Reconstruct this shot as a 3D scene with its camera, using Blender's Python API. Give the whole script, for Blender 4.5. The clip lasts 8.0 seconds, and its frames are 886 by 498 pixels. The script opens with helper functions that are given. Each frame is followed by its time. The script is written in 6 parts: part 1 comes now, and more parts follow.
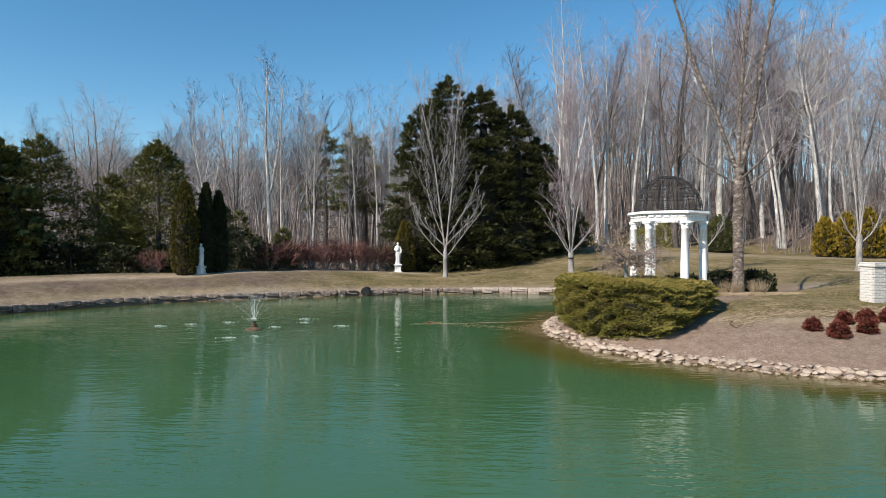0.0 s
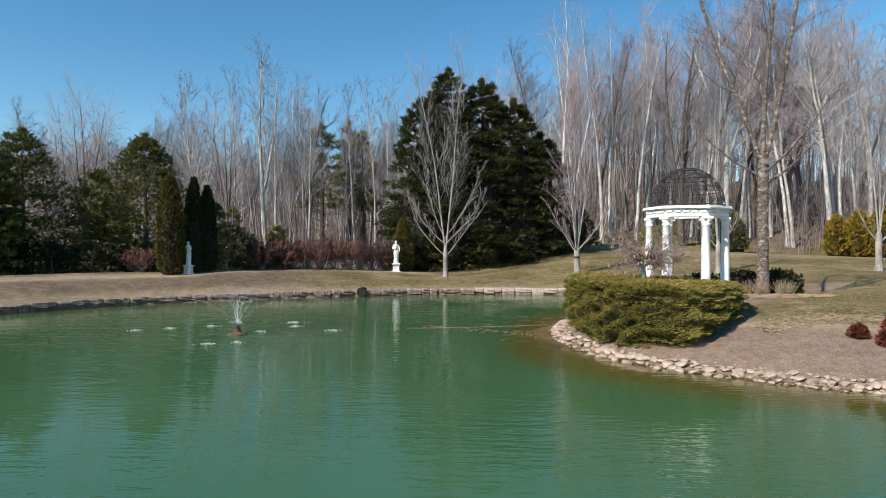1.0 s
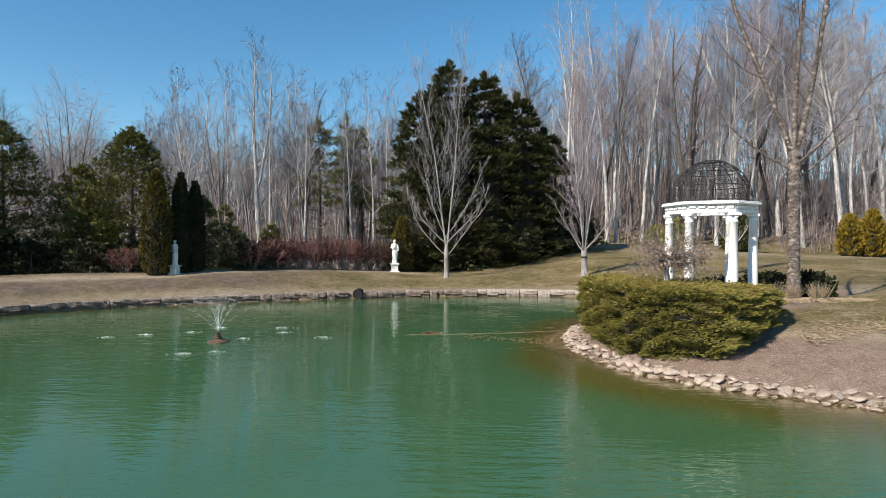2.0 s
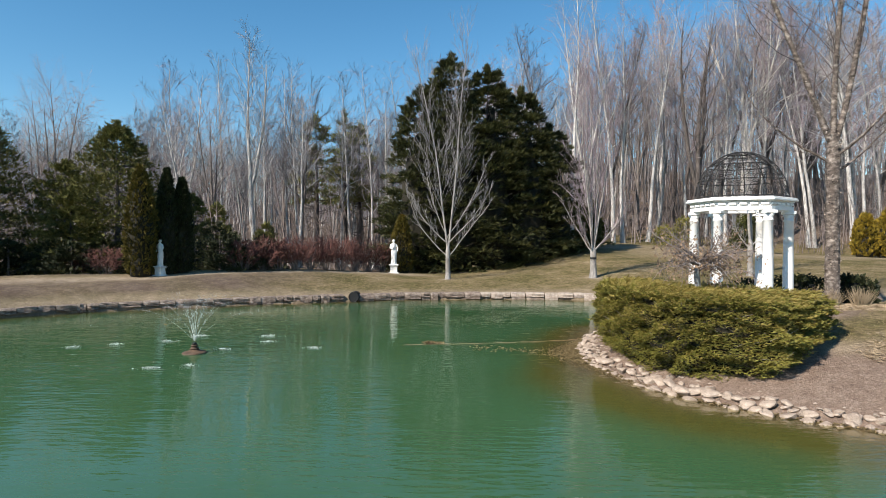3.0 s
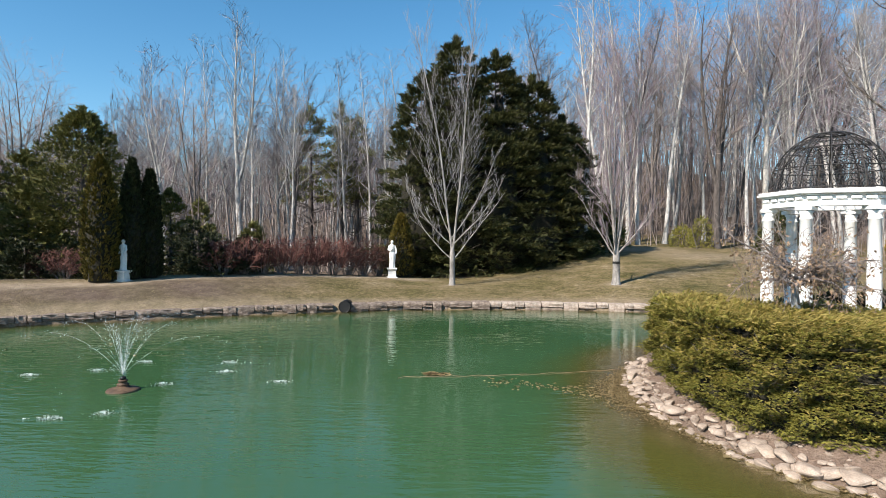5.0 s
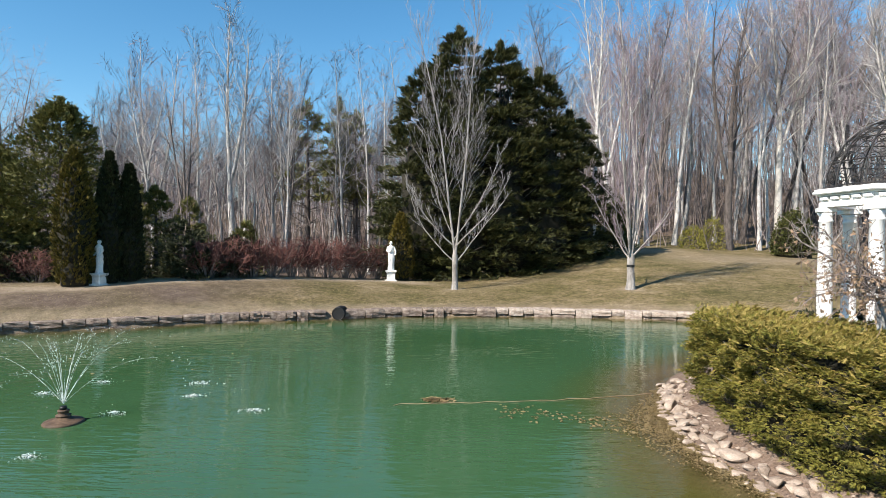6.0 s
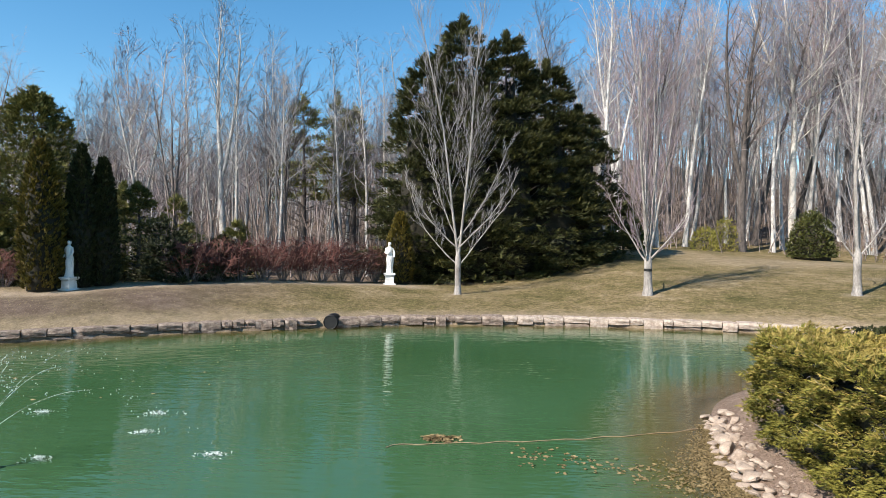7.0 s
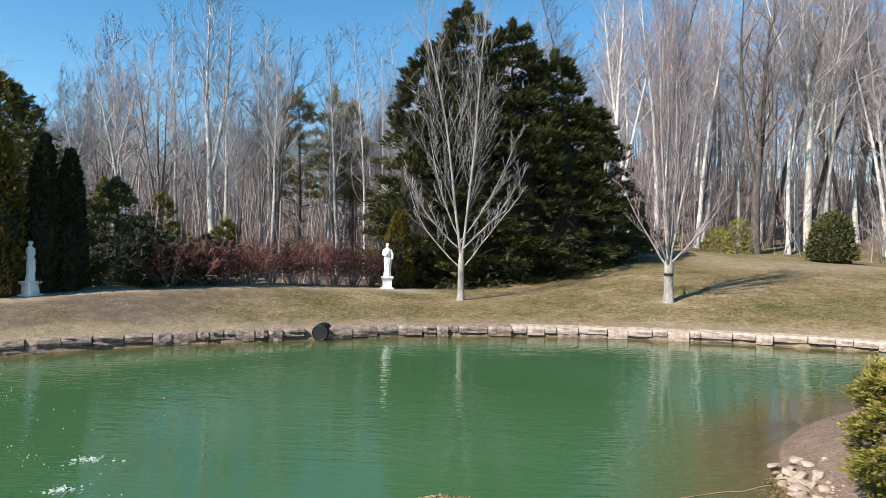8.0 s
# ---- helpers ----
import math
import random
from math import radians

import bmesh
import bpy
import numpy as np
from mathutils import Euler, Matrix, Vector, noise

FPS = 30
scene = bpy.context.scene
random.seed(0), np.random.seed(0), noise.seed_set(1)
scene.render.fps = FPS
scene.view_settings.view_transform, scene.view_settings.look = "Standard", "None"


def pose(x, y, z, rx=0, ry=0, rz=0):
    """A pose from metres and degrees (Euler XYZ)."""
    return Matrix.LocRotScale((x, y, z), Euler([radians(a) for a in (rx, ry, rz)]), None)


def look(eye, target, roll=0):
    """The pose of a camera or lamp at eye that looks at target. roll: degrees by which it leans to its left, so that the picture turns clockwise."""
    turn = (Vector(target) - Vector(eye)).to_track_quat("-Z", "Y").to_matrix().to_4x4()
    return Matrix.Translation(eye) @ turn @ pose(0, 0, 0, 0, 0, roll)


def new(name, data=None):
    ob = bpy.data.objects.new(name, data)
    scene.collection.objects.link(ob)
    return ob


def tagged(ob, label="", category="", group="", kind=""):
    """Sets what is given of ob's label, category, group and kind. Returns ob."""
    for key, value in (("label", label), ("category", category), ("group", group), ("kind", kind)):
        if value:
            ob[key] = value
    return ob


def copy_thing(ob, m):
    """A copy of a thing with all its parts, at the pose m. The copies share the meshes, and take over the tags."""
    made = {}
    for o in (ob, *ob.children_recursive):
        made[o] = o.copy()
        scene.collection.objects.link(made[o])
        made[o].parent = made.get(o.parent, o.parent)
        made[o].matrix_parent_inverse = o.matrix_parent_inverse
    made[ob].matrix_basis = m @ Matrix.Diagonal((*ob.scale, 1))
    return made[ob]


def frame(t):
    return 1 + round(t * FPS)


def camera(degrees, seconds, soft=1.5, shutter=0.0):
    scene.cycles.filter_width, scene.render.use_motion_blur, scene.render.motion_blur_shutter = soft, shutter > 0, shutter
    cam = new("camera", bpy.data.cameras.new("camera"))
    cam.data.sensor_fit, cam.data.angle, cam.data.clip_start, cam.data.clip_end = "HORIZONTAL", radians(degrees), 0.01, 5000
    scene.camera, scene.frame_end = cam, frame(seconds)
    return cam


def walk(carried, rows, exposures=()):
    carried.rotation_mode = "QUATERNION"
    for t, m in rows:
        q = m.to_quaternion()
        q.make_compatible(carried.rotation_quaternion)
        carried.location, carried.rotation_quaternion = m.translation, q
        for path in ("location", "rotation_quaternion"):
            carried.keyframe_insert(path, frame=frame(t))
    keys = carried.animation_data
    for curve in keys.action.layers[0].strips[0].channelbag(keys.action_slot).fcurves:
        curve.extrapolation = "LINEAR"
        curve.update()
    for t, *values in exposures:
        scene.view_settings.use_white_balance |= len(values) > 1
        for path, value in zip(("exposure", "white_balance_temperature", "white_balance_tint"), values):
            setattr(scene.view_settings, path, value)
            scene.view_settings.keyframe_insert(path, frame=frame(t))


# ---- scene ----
# Camera: a slow, level flight over the pond, eye about 2.7 m above the water.
cam = camera(74.0, 8.0, soft=0.6)
PATH = [
    (0.0, (0.401, -0.040, 2.734), (0.014, 9.951, 2.617), 0.01),
    (0.5, (0.366, 0.715, 2.703), (-0.018, 10.706, 2.577), 0.03),
    (1.0, (0.327, 1.476, 2.680), (-0.056, 11.467, 2.547), 0.05),
    (1.5, (0.284, 2.244, 2.664), (-0.100, 12.235, 2.526), 0.07),
    (2.0, (0.238, 3.020, 2.655), (-0.149, 13.011, 2.514), 0.10),
    (2.5, (0.190, 3.805, 2.652), (-0.202, 13.796, 2.509), 0.14),
    (3.0, (0.139, 4.601, 2.654), (-0.259, 14.592, 2.511), 0.18),
    (3.5, (0.085, 5.408, 2.662), (-0.319, 15.399, 2.519), 0.23),
    (4.0, (0.028, 6.227, 2.674), (-0.383, 16.218, 2.532), 0.29),
    (4.5, (-0.030, 7.061, 2.690), (-0.450, 17.051, 2.549), 0.35),
    (5.0, (-0.090, 7.908, 2.710), (-0.519, 17.898, 2.570), 0.41),
    (5.5, (-0.152, 8.772, 2.733), (-0.589, 18.761, 2.594), 0.48),
    (6.0, (-0.216, 9.652, 2.759), (-0.662, 19.641, 2.620), 0.56),
    (6.5, (-0.281, 10.551, 2.786), (-0.735, 20.539, 2.647), 0.65),
    (7.0, (-0.347, 11.468, 2.816), (-0.810, 21.456, 2.675), 0.73),
    (7.5, (-0.414, 12.405, 2.846), (-0.884, 22.393, 2.702), 0.83),
    (8.0, (-0.482, 13.364, 2.877), (-0.958, 23.351, 2.728), 0.93),
]
walk(cam, [(t, look(eye, target, roll)) for t, eye, target, roll in PATH], exposures=[(0.0, 0.62, 6600, 12), (3.5, 0.73, 6600, 12), (8.0, 0.99, 6600, 12)])

# Light: clear winter sky and one low sun from behind the viewer's left shoulder.
SUN_BEARING, SUN_HEIGHT = 227.0, 38.0
world = bpy.data.worlds.new("sky")
scene.world = world
world.use_nodes = True
wn = world.node_tree.nodes
sky = wn.new("ShaderNodeTexSky")
sky.sky_type, sky.sun_disc = "NISHITA", False
sky.sun_elevation, sky.sun_rotation = radians(SUN_HEIGHT), radians(SUN_BEARING)
sky.air_density, sky.dust_density, sky.ozone_density = 1.0, 0.0, 3.0
wn["Background"].inputs["Strength"].default_value = 0.096
tone = wn.new("ShaderNodeHueSaturation")
tone.inputs["Saturation"].default_value = 1.25
tone.inputs["Hue"].default_value = 0.489
world.node_tree.links.new(sky.outputs["Color"], tone.inputs["Color"])
world.node_tree.links.new(tone.outputs["Color"], wn["Background"].inputs["Color"])
sun_data = bpy.data.lights.new("sun", "SUN")
sun_data.energy, sun_data.angle, sun_data.color = 5.0, radians(0.53), (1.0, 0.92, 0.81)
sun = new("sun", sun_data)
TO_SUN = Vector((math.sin(radians(SUN_BEARING)) * math.cos(radians(SUN_HEIGHT)), math.cos(radians(SUN_BEARING)) * math.cos(radians(SUN_HEIGHT)), math.sin(radians(SUN_HEIGHT))))
sun.matrix_world = look(TO_SUN * 60, (0, 0, 0))

# ---------------------------------------------------------------- materials
def material(name, rough=0.8, metal=0.0, spec=0.5):
    m = bpy.data.materials.new(name)
    m.use_nodes = True
    b = m.node_tree.nodes["Principled BSDF"]
    b.inputs["Roughness"].default_value, b.inputs["Metallic"].default_value = rough, metal
    b.inputs["Specular IOR Level"].default_value = spec
    return m, m.node_tree.nodes, m.node_tree.links, b


def ramp(n, stops):
    r = n.new("ShaderNodeValToRGB")
    e = r.color_ramp.elements
    while len(e) < len(stops):
        e.new(0.5)
    for el, (p, c) in zip(e, stops):
        el.position, el.color = p, (*c, 1)
    return r


def noise_tex(n, l, scale, detail=4, rough=0.6, stretch=(1, 1, 1)):
    tc, mp, t = n.new("ShaderNodeTexCoord"), n.new("ShaderNodeMapping"), n.new("ShaderNodeTexNoise")
    mp.inputs["Scale"].default_value = stretch
    t.inputs["Scale"].default_value, t.inputs["Detail"].default_value, t.inputs["Roughness"].default_value = scale, detail, rough
    l.new(tc.outputs["Object"], mp.inputs["Vector"])
    l.new(mp.outputs["Vector"], t.inputs["Vector"])
    return t


def mix(n, l, a, b, fac, blend="MIX"):
    m = n.new("ShaderNodeMix")
    m.data_type, m.blend_type = "RGBA", blend
    for socket, v in ((m.inputs[0], fac), (m.inputs[6], a), (m.inputs[7], b)):
        if isinstance(v, (int, float)):
            socket.default_value = v
        elif isinstance(v, tuple):
            socket.default_value = (*v, 1)
        else:
            l.new(v, socket)
    return m.outputs[2]


def bump(n, l, b, height, strength=0.4, dist=0.02):
    bp = n.new("ShaderNodeBump")
    bp.inputs["Strength"].default_value, bp.inputs["Distance"].default_value = strength, dist
    l.new(height, bp.inputs["Height"])
    l.new(bp.outputs["Normal"], b.inputs["Normal"])


def surface(name, dark, mid, light, scale=3.0, fine=40.0, rough=0.85, bumpy=0.4, dist=0.02, stretch=(1, 1, 1), island=0.0, spec=0.4, grain=1.0):
    """Colour at two scales of noise with fine relief; island: how far loose pieces differ; grain: how strong the fine mottling is."""
    m, n, l, b = material(name, rough, 0.0, spec)
    t1, t2 = noise_tex(n, l, scale, 4, 0.6, stretch), noise_tex(n, l, fine, 3, 0.6, stretch)
    r = ramp(n, [(0.3, dark), (0.52, mid), (0.75, light)])
    l.new(t1.outputs["Fac"], r.inputs["Fac"])
    g = ramp(n, [(0.3, (1 - 0.38 * grain,) * 3), (0.7, (1 + 0.2 * grain,) * 3)])
    l.new(t2.outputs["Fac"], g.inputs["Fac"])
    col = mix(n, l, r.outputs["Color"], g.outputs["Color"], 1.0, "MULTIPLY")
    if island:
        geo = n.new("ShaderNodeNewGeometry")
        v = ramp(n, [(0.0, (1 - island,) * 3), (1.0, (1 + island,) * 3)])
        l.new(geo.outputs["Random Per Island"], v.inputs["Fac"])
        col = mix(n, l, col, v.outputs["Color"], 1.0, "MULTIPLY")
    l.new(col, b.inputs["Base Color"])
    if bumpy:
        bump(n, l, b, t2.outputs["Fac"], bumpy, dist)
    return m


def foliage(name, shades, rough=0.6, patch=0.7):
    """Leaves: each spray takes its own shade, drifting in patches over the plant."""
    m, n, l, b = material(name, rough, 0.0, 0.25)
    geo = n.new("ShaderNodeNewGeometry")
    t = noise_tex(n, l, patch, 3, 0.6)
    add = n.new("ShaderNodeMath")
    add.operation = "MULTIPLY_ADD"
    add.inputs[1].default_value, add.inputs[2].default_value = 0.45, 0.0
    l.new(geo.outputs["Random Per Island"], add.inputs[0])
    s = n.new("ShaderNodeMath")
    s.operation = "MULTIPLY_ADD"
    s.inputs[1].default_value = 0.6
    l.new(t.outputs["Fac"], s.inputs[0])
    l.new(add.outputs[0], s.inputs[2])
    k = len(shades) - 1
    r = ramp(n, [(0.12 + 0.76 * i / k, c) for i, c in enumerate(shades)])
    l.new(s.outputs[0], r.inputs["Fac"])
    l.new(r.outputs["Color"], b.inputs["Base Color"])
    return m


def bark(name, dark, mid, light, scale=6.0, rough=0.9):
    return surface(name, dark, mid, light, scale, 28.0, rough, 0.6, 0.02, (1, 1, 0.35))


WHITE_PAINT = surface("white_paint", (0.72, 0.72, 0.70), (0.80, 0.80, 0.78), (0.84, 0.84, 0.82), 2.5, 30, 0.45, 0.04, 0.003, grain=0.08)
PALE_PAINT = surface("weathered_pale_paint", (0.37, 0.355, 0.335), (0.48, 0.465, 0.435), (0.57, 0.555, 0.525), 4, 30, 0.7, 0.2, 0.006, grain=0.35)
STATUE_STONE = surface("statue_stone", (0.62, 0.62, 0.60), (0.76, 0.76, 0.73), (0.82, 0.82, 0.80), 4, 45, 0.7, 0.15, 0.006, grain=0.25)
IRON = surface("dark_iron", (0.012, 0.012, 0.013), (0.025, 0.024, 0.024), (0.05, 0.04, 0.035), 6, 60, 0.55, 0.2, 0.004)
WALL_STONE = surface("wall_stone", (0.10, 0.074, 0.06), (0.285, 0.222, 0.18), (0.48, 0.405, 0.34), 3.2, 16, 0.9, 0.9, 0.04)
WALL_CAP = surface("wall_cap_stone", (0.26, 0.20, 0.16), (0.47, 0.39, 0.325), (0.61, 0.53, 0.46), 3.0, 18, 0.9, 0.7, 0.03)
RUBBLE = surface("shore_rubble", (0.21, 0.16, 0.122), (0.35, 0.28, 0.222), (0.49, 0.41, 0.34), 1.2, 14, 0.9, 0.35, 0.03, grain=0.6)
BLACK_PIPE = surface("black_plastic_pipe", (0.0048, 0.0048, 0.0054), (0.0084, 0.0084, 0.0084), (0.0132, 0.0126, 0.012), 5, 40, 0.5, 0.2, 0.01)
BARK_GREY = bark("pale_grey_bark", (0.16, 0.155, 0.15), (0.36, 0.35, 0.335), (0.54, 0.525, 0.505))
BARK_LAWN = bark("grey_tan_bark", (0.14, 0.13, 0.12), (0.285, 0.268, 0.25), (0.43, 0.41, 0.385), 4.0)
BARK_SILVER = bark("silver_bark", (0.24, 0.233, 0.222), (0.48, 0.465, 0.445), (0.66, 0.645, 0.62))
BARK_BROWN = bark("brown_bark", (0.085, 0.073, 0.066), (0.165, 0.143, 0.132), (0.27, 0.24, 0.222))
BARK_DARK = bark("dark_bark", (0.046, 0.039, 0.036), (0.091, 0.078, 0.072), (0.156, 0.137, 0.124))
BARK_WHITE = bark("white_sycamore_bark", (0.34, 0.31, 0.27), (0.56, 0.53, 0.48), (0.68, 0.66, 0.61), 1.6)
BARK_BIRCH = surface("peeling_birch_bark", (0.04, 0.031, 0.026), (0.15, 0.122, 0.104), (0.46, 0.405, 0.355), 6, 30, 0.9, 0.8, 0.04, (1, 1, 1.6))
BARK_CURLS = surface("birch_bark_curls", (0.10, 0.078, 0.066), (0.27, 0.222, 0.19), (0.50, 0.44, 0.385), 9, 34, 0.85, 0.4, 0.02, island=0.5)
TWIGS_DARK = surface("dark_birch_twigs", (0.05, 0.037, 0.035), (0.095, 0.072, 0.068), (0.16, 0.125, 0.118), 1.2, 14, 0.85, 0, island=0.35)
TWIGS_FAR = surface("far_grey_twigs", (0.13, 0.121, 0.122), (0.24, 0.227, 0.229), (0.37, 0.355, 0.358), 0.3, 3, 0.9, 0, island=0.35)
TWIGS_GREY = surface("grey_twigs", (0.16, 0.152, 0.158), (0.265, 0.254, 0.262), (0.39, 0.376, 0.385), 0.8, 9, 0.9, 0, island=0.3)
TWIGS_MAUVE = surface("mauve_budding_twigs", (0.175, 0.137, 0.153), (0.27, 0.218, 0.24), (0.37, 0.312, 0.338), 0.5, 9, 0.9, 0, island=0.3)
TWIGS_BROWN = surface("brown_twigs", (0.13, 0.104, 0.094), (0.225, 0.184, 0.168), (0.34, 0.285, 0.264), 0.8, 9, 0.9, 0, island=0.3)
TWIGS_RED = surface("red_brown_twigs", (0.068, 0.0264, 0.0216), (0.116, 0.0456, 0.0368), (0.172, 0.08, 0.064), 1.2, 14, 0.85, 0, island=0.35)
LEAF_SPRUCE = foliage("dark_spruce_needles", [(0.0072, 0.0101, 0.00432), (0.023, 0.0281, 0.00936), (0.0518, 0.0562, 0.0166), (0.108, 0.101, 0.0288)])
LEAF_PINE = foliage("cedar_green_needles", [(0.0204, 0.0238, 0.00765), (0.0663, 0.0714, 0.0195), (0.143, 0.139, 0.0391), (0.246, 0.221, 0.068)])
LEAF_OLIVE = foliage("olive_pine_needles", [(0.060, 0.067, 0.024), (0.113, 0.120, 0.039), (0.179, 0.172, 0.054), (0.254, 0.232, 0.075)])
LEAF_ARBOR = foliage("dark_arborvitae_scales", [(0.0187, 0.0161, 0.0051), (0.0527, 0.0442, 0.0085), (0.119, 0.0918, 0.0145), (0.204, 0.146, 0.0221)])
LEAF_GOLD = foliage("golden_arborvitae_scales", [(0.04, 0.034, 0.006), (0.115, 0.086, 0.011), (0.21, 0.145, 0.017), (0.30, 0.21, 0.024)])
LEAF_JUNIPER = foliage("juniper_scales", [(0.0487, 0.0557, 0.0116), (0.125, 0.123, 0.0244), (0.203, 0.186, 0.0383), (0.307, 0.262, 0.0603)], patch=1.1)
LEAF_JUNIPER_TIP = foliage("golden_juniper_tips", [(0.13, 0.108, 0.0259), (0.205, 0.164, 0.041), (0.286, 0.221, 0.0626), (0.367, 0.281, 0.0918)], patch=1.1)
# boxwood's own dark green, also painted shade on arborvitae and bank shrubs
LEAF_BOX_AND_SHADED = foliage("boxwood_and_shaded_leaves", [(0.0064, 0.0088, 0.004), (0.0144, 0.0192, 0.0072), (0.0256, 0.032, 0.0104), (0.044, 0.0512, 0.016)])
LEAF_YELLOW = foliage("yellow_green_leaves", [(0.09, 0.095, 0.02), (0.16, 0.155, 0.03), (0.24, 0.22, 0.045), (0.33, 0.29, 0.065)])
LEAF_HOLLY = foliage("dark_holly_leaves", [(0.014, 0.018, 0.007), (0.036, 0.044, 0.014), (0.075, 0.082, 0.022), (0.14, 0.135, 0.035)], rough=0.45)
LEAF_RED = foliage("red_nandina_leaves", [(0.028, 0.008, 0.007), (0.07, 0.017, 0.012), (0.125, 0.034, 0.022), (0.19, 0.07, 0.045)], patch=4)
LEAF_DRY = foliage("dry_tan_leaves", [(0.13, 0.085, 0.055), (0.21, 0.14, 0.09), (0.30, 0.21, 0.14), (0.38, 0.29, 0.21)], patch=2)
LEAF_WET = foliage("sodden_leaves", [(0.128, 0.0935, 0.0425), (0.162, 0.119, 0.0561), (0.2, 0.149, 0.0731), (0.246, 0.187, 0.0978)], patch=2)
LAWN_BLADES = foliage("dormant_grass_blades", [(0.13, 0.112, 0.046), (0.18, 0.148, 0.07), (0.235, 0.187, 0.10), (0.31, 0.248, 0.15)], patch=0.5)
STRAW = foliage("dry_straw", [(0.21, 0.155, 0.095), (0.29, 0.22, 0.14), (0.37, 0.29, 0.19), (0.45, 0.365, 0.25)], patch=2)
# near-black colour of the solids that stand for deep shade inside evergreens
SHADE_CORE = surface("inner_shade_core", (0.012, 0.011, 0.007), (0.022, 0.02, 0.012), (0.035, 0.03, 0.018), 3, 20, 0.95, 0.5, 0.03)


def ground_material():
    """One sheet: dormant lawn, bare tan strips, bark mulch, leaf litter under the woods, mud in the pond."""
    m, n, l, b = material("ground_cover", 0.95, 0.0, 0.1)
    att = n.new("ShaderNodeVertexColor")
    att.layer_name = "cover"
    sep = n.new("ShaderNodeSeparateColor")
    l.new(att.outputs["Color"], sep.inputs["Color"])
    big, mid_, fine = noise_tex(n, l, 0.35, 4, 0.65), noise_tex(n, l, 2.2, 5, 0.7), noise_tex(n, l, 26, 4, 0.75)
    lawn = ramp(n, [(0.34, (0.068, 0.068, 0.024)), (0.44, (0.132, 0.113, 0.050)), (0.54, (0.20, 0.157, 0.086)), (0.64, (0.295, 0.238, 0.155))])
    lm = n.new("ShaderNodeMath")
    lm.operation = "MULTIPLY_ADD"
    lm.inputs[1].default_value = 0.55
    half = n.new("ShaderNodeMath")
    half.operation = "MULTIPLY"
    half.inputs[1].default_value = 0.45
    l.new(mid_.outputs["Fac"], half.inputs[0])
    l.new(big.outputs["Fac"], lm.inputs[0])
    l.new(half.outputs[0], lm.inputs[2])
    l.new(lm.outputs[0], lawn.inputs["Fac"])
    tan = ramp(n, [(0.3, (0.26, 0.203, 0.145)), (0.7, (0.40, 0.325, 0.24))])
    l.new(mid_.outputs["Fac"], tan.inputs["Fac"])
    chips = noise_tex(n, l, 4.0, 6, 0.8)
    mulch = ramp(n, [(0.3, (0.165, 0.115, 0.086)), (0.5, (0.235, 0.172, 0.133)), (0.7, (0.31, 0.24, 0.19))])
    l.new(chips.outputs["Fac"], mulch.inputs["Fac"])
    litter = ramp(n, [(0.25, (0.082, 0.060, 0.046)), (0.5, (0.142, 0.107, 0.083)), (0.75, (0.23, 0.18, 0.142))])
    l.new(mid_.outputs["Fac"], litter.inputs["Fac"])
    clod = noise_tex(n, l, 7.5, 4, 0.7)
    cg = ramp(n, [(0.36, (0.58, 0.58, 0.55)), (0.64, (1.36, 1.34, 1.3))])
    l.new(clod.outputs["Fac"], cg.inputs["Fac"])
    turf = mix(n, l, lawn.outputs["Color"], cg.outputs["Color"], 1.0, "MULTIPLY")
    col = mix(n, l, turf, tan.outputs["Color"], sep.outputs["Red"])
    col = mix(n, l, col, mulch.outputs["Color"], sep.outputs["Green"])
    col = mix(n, l, col, litter.outputs["Color"], sep.outputs["Blue"])
    g = ramp(n, [(0.32, (0.60, 0.60, 0.60)), (0.66, (1.28, 1.28, 1.28))])
    l.new(fine.outputs["Fac"], g.inputs["Fac"])
    col = mix(n, l, col, g.outputs["Color"], 1.0, "MULTIPLY")
    l.new(col, b.inputs["Base Color"])
    bump(n, l, b, fine.outputs["Fac"], 0.9, 0.05)
    return m


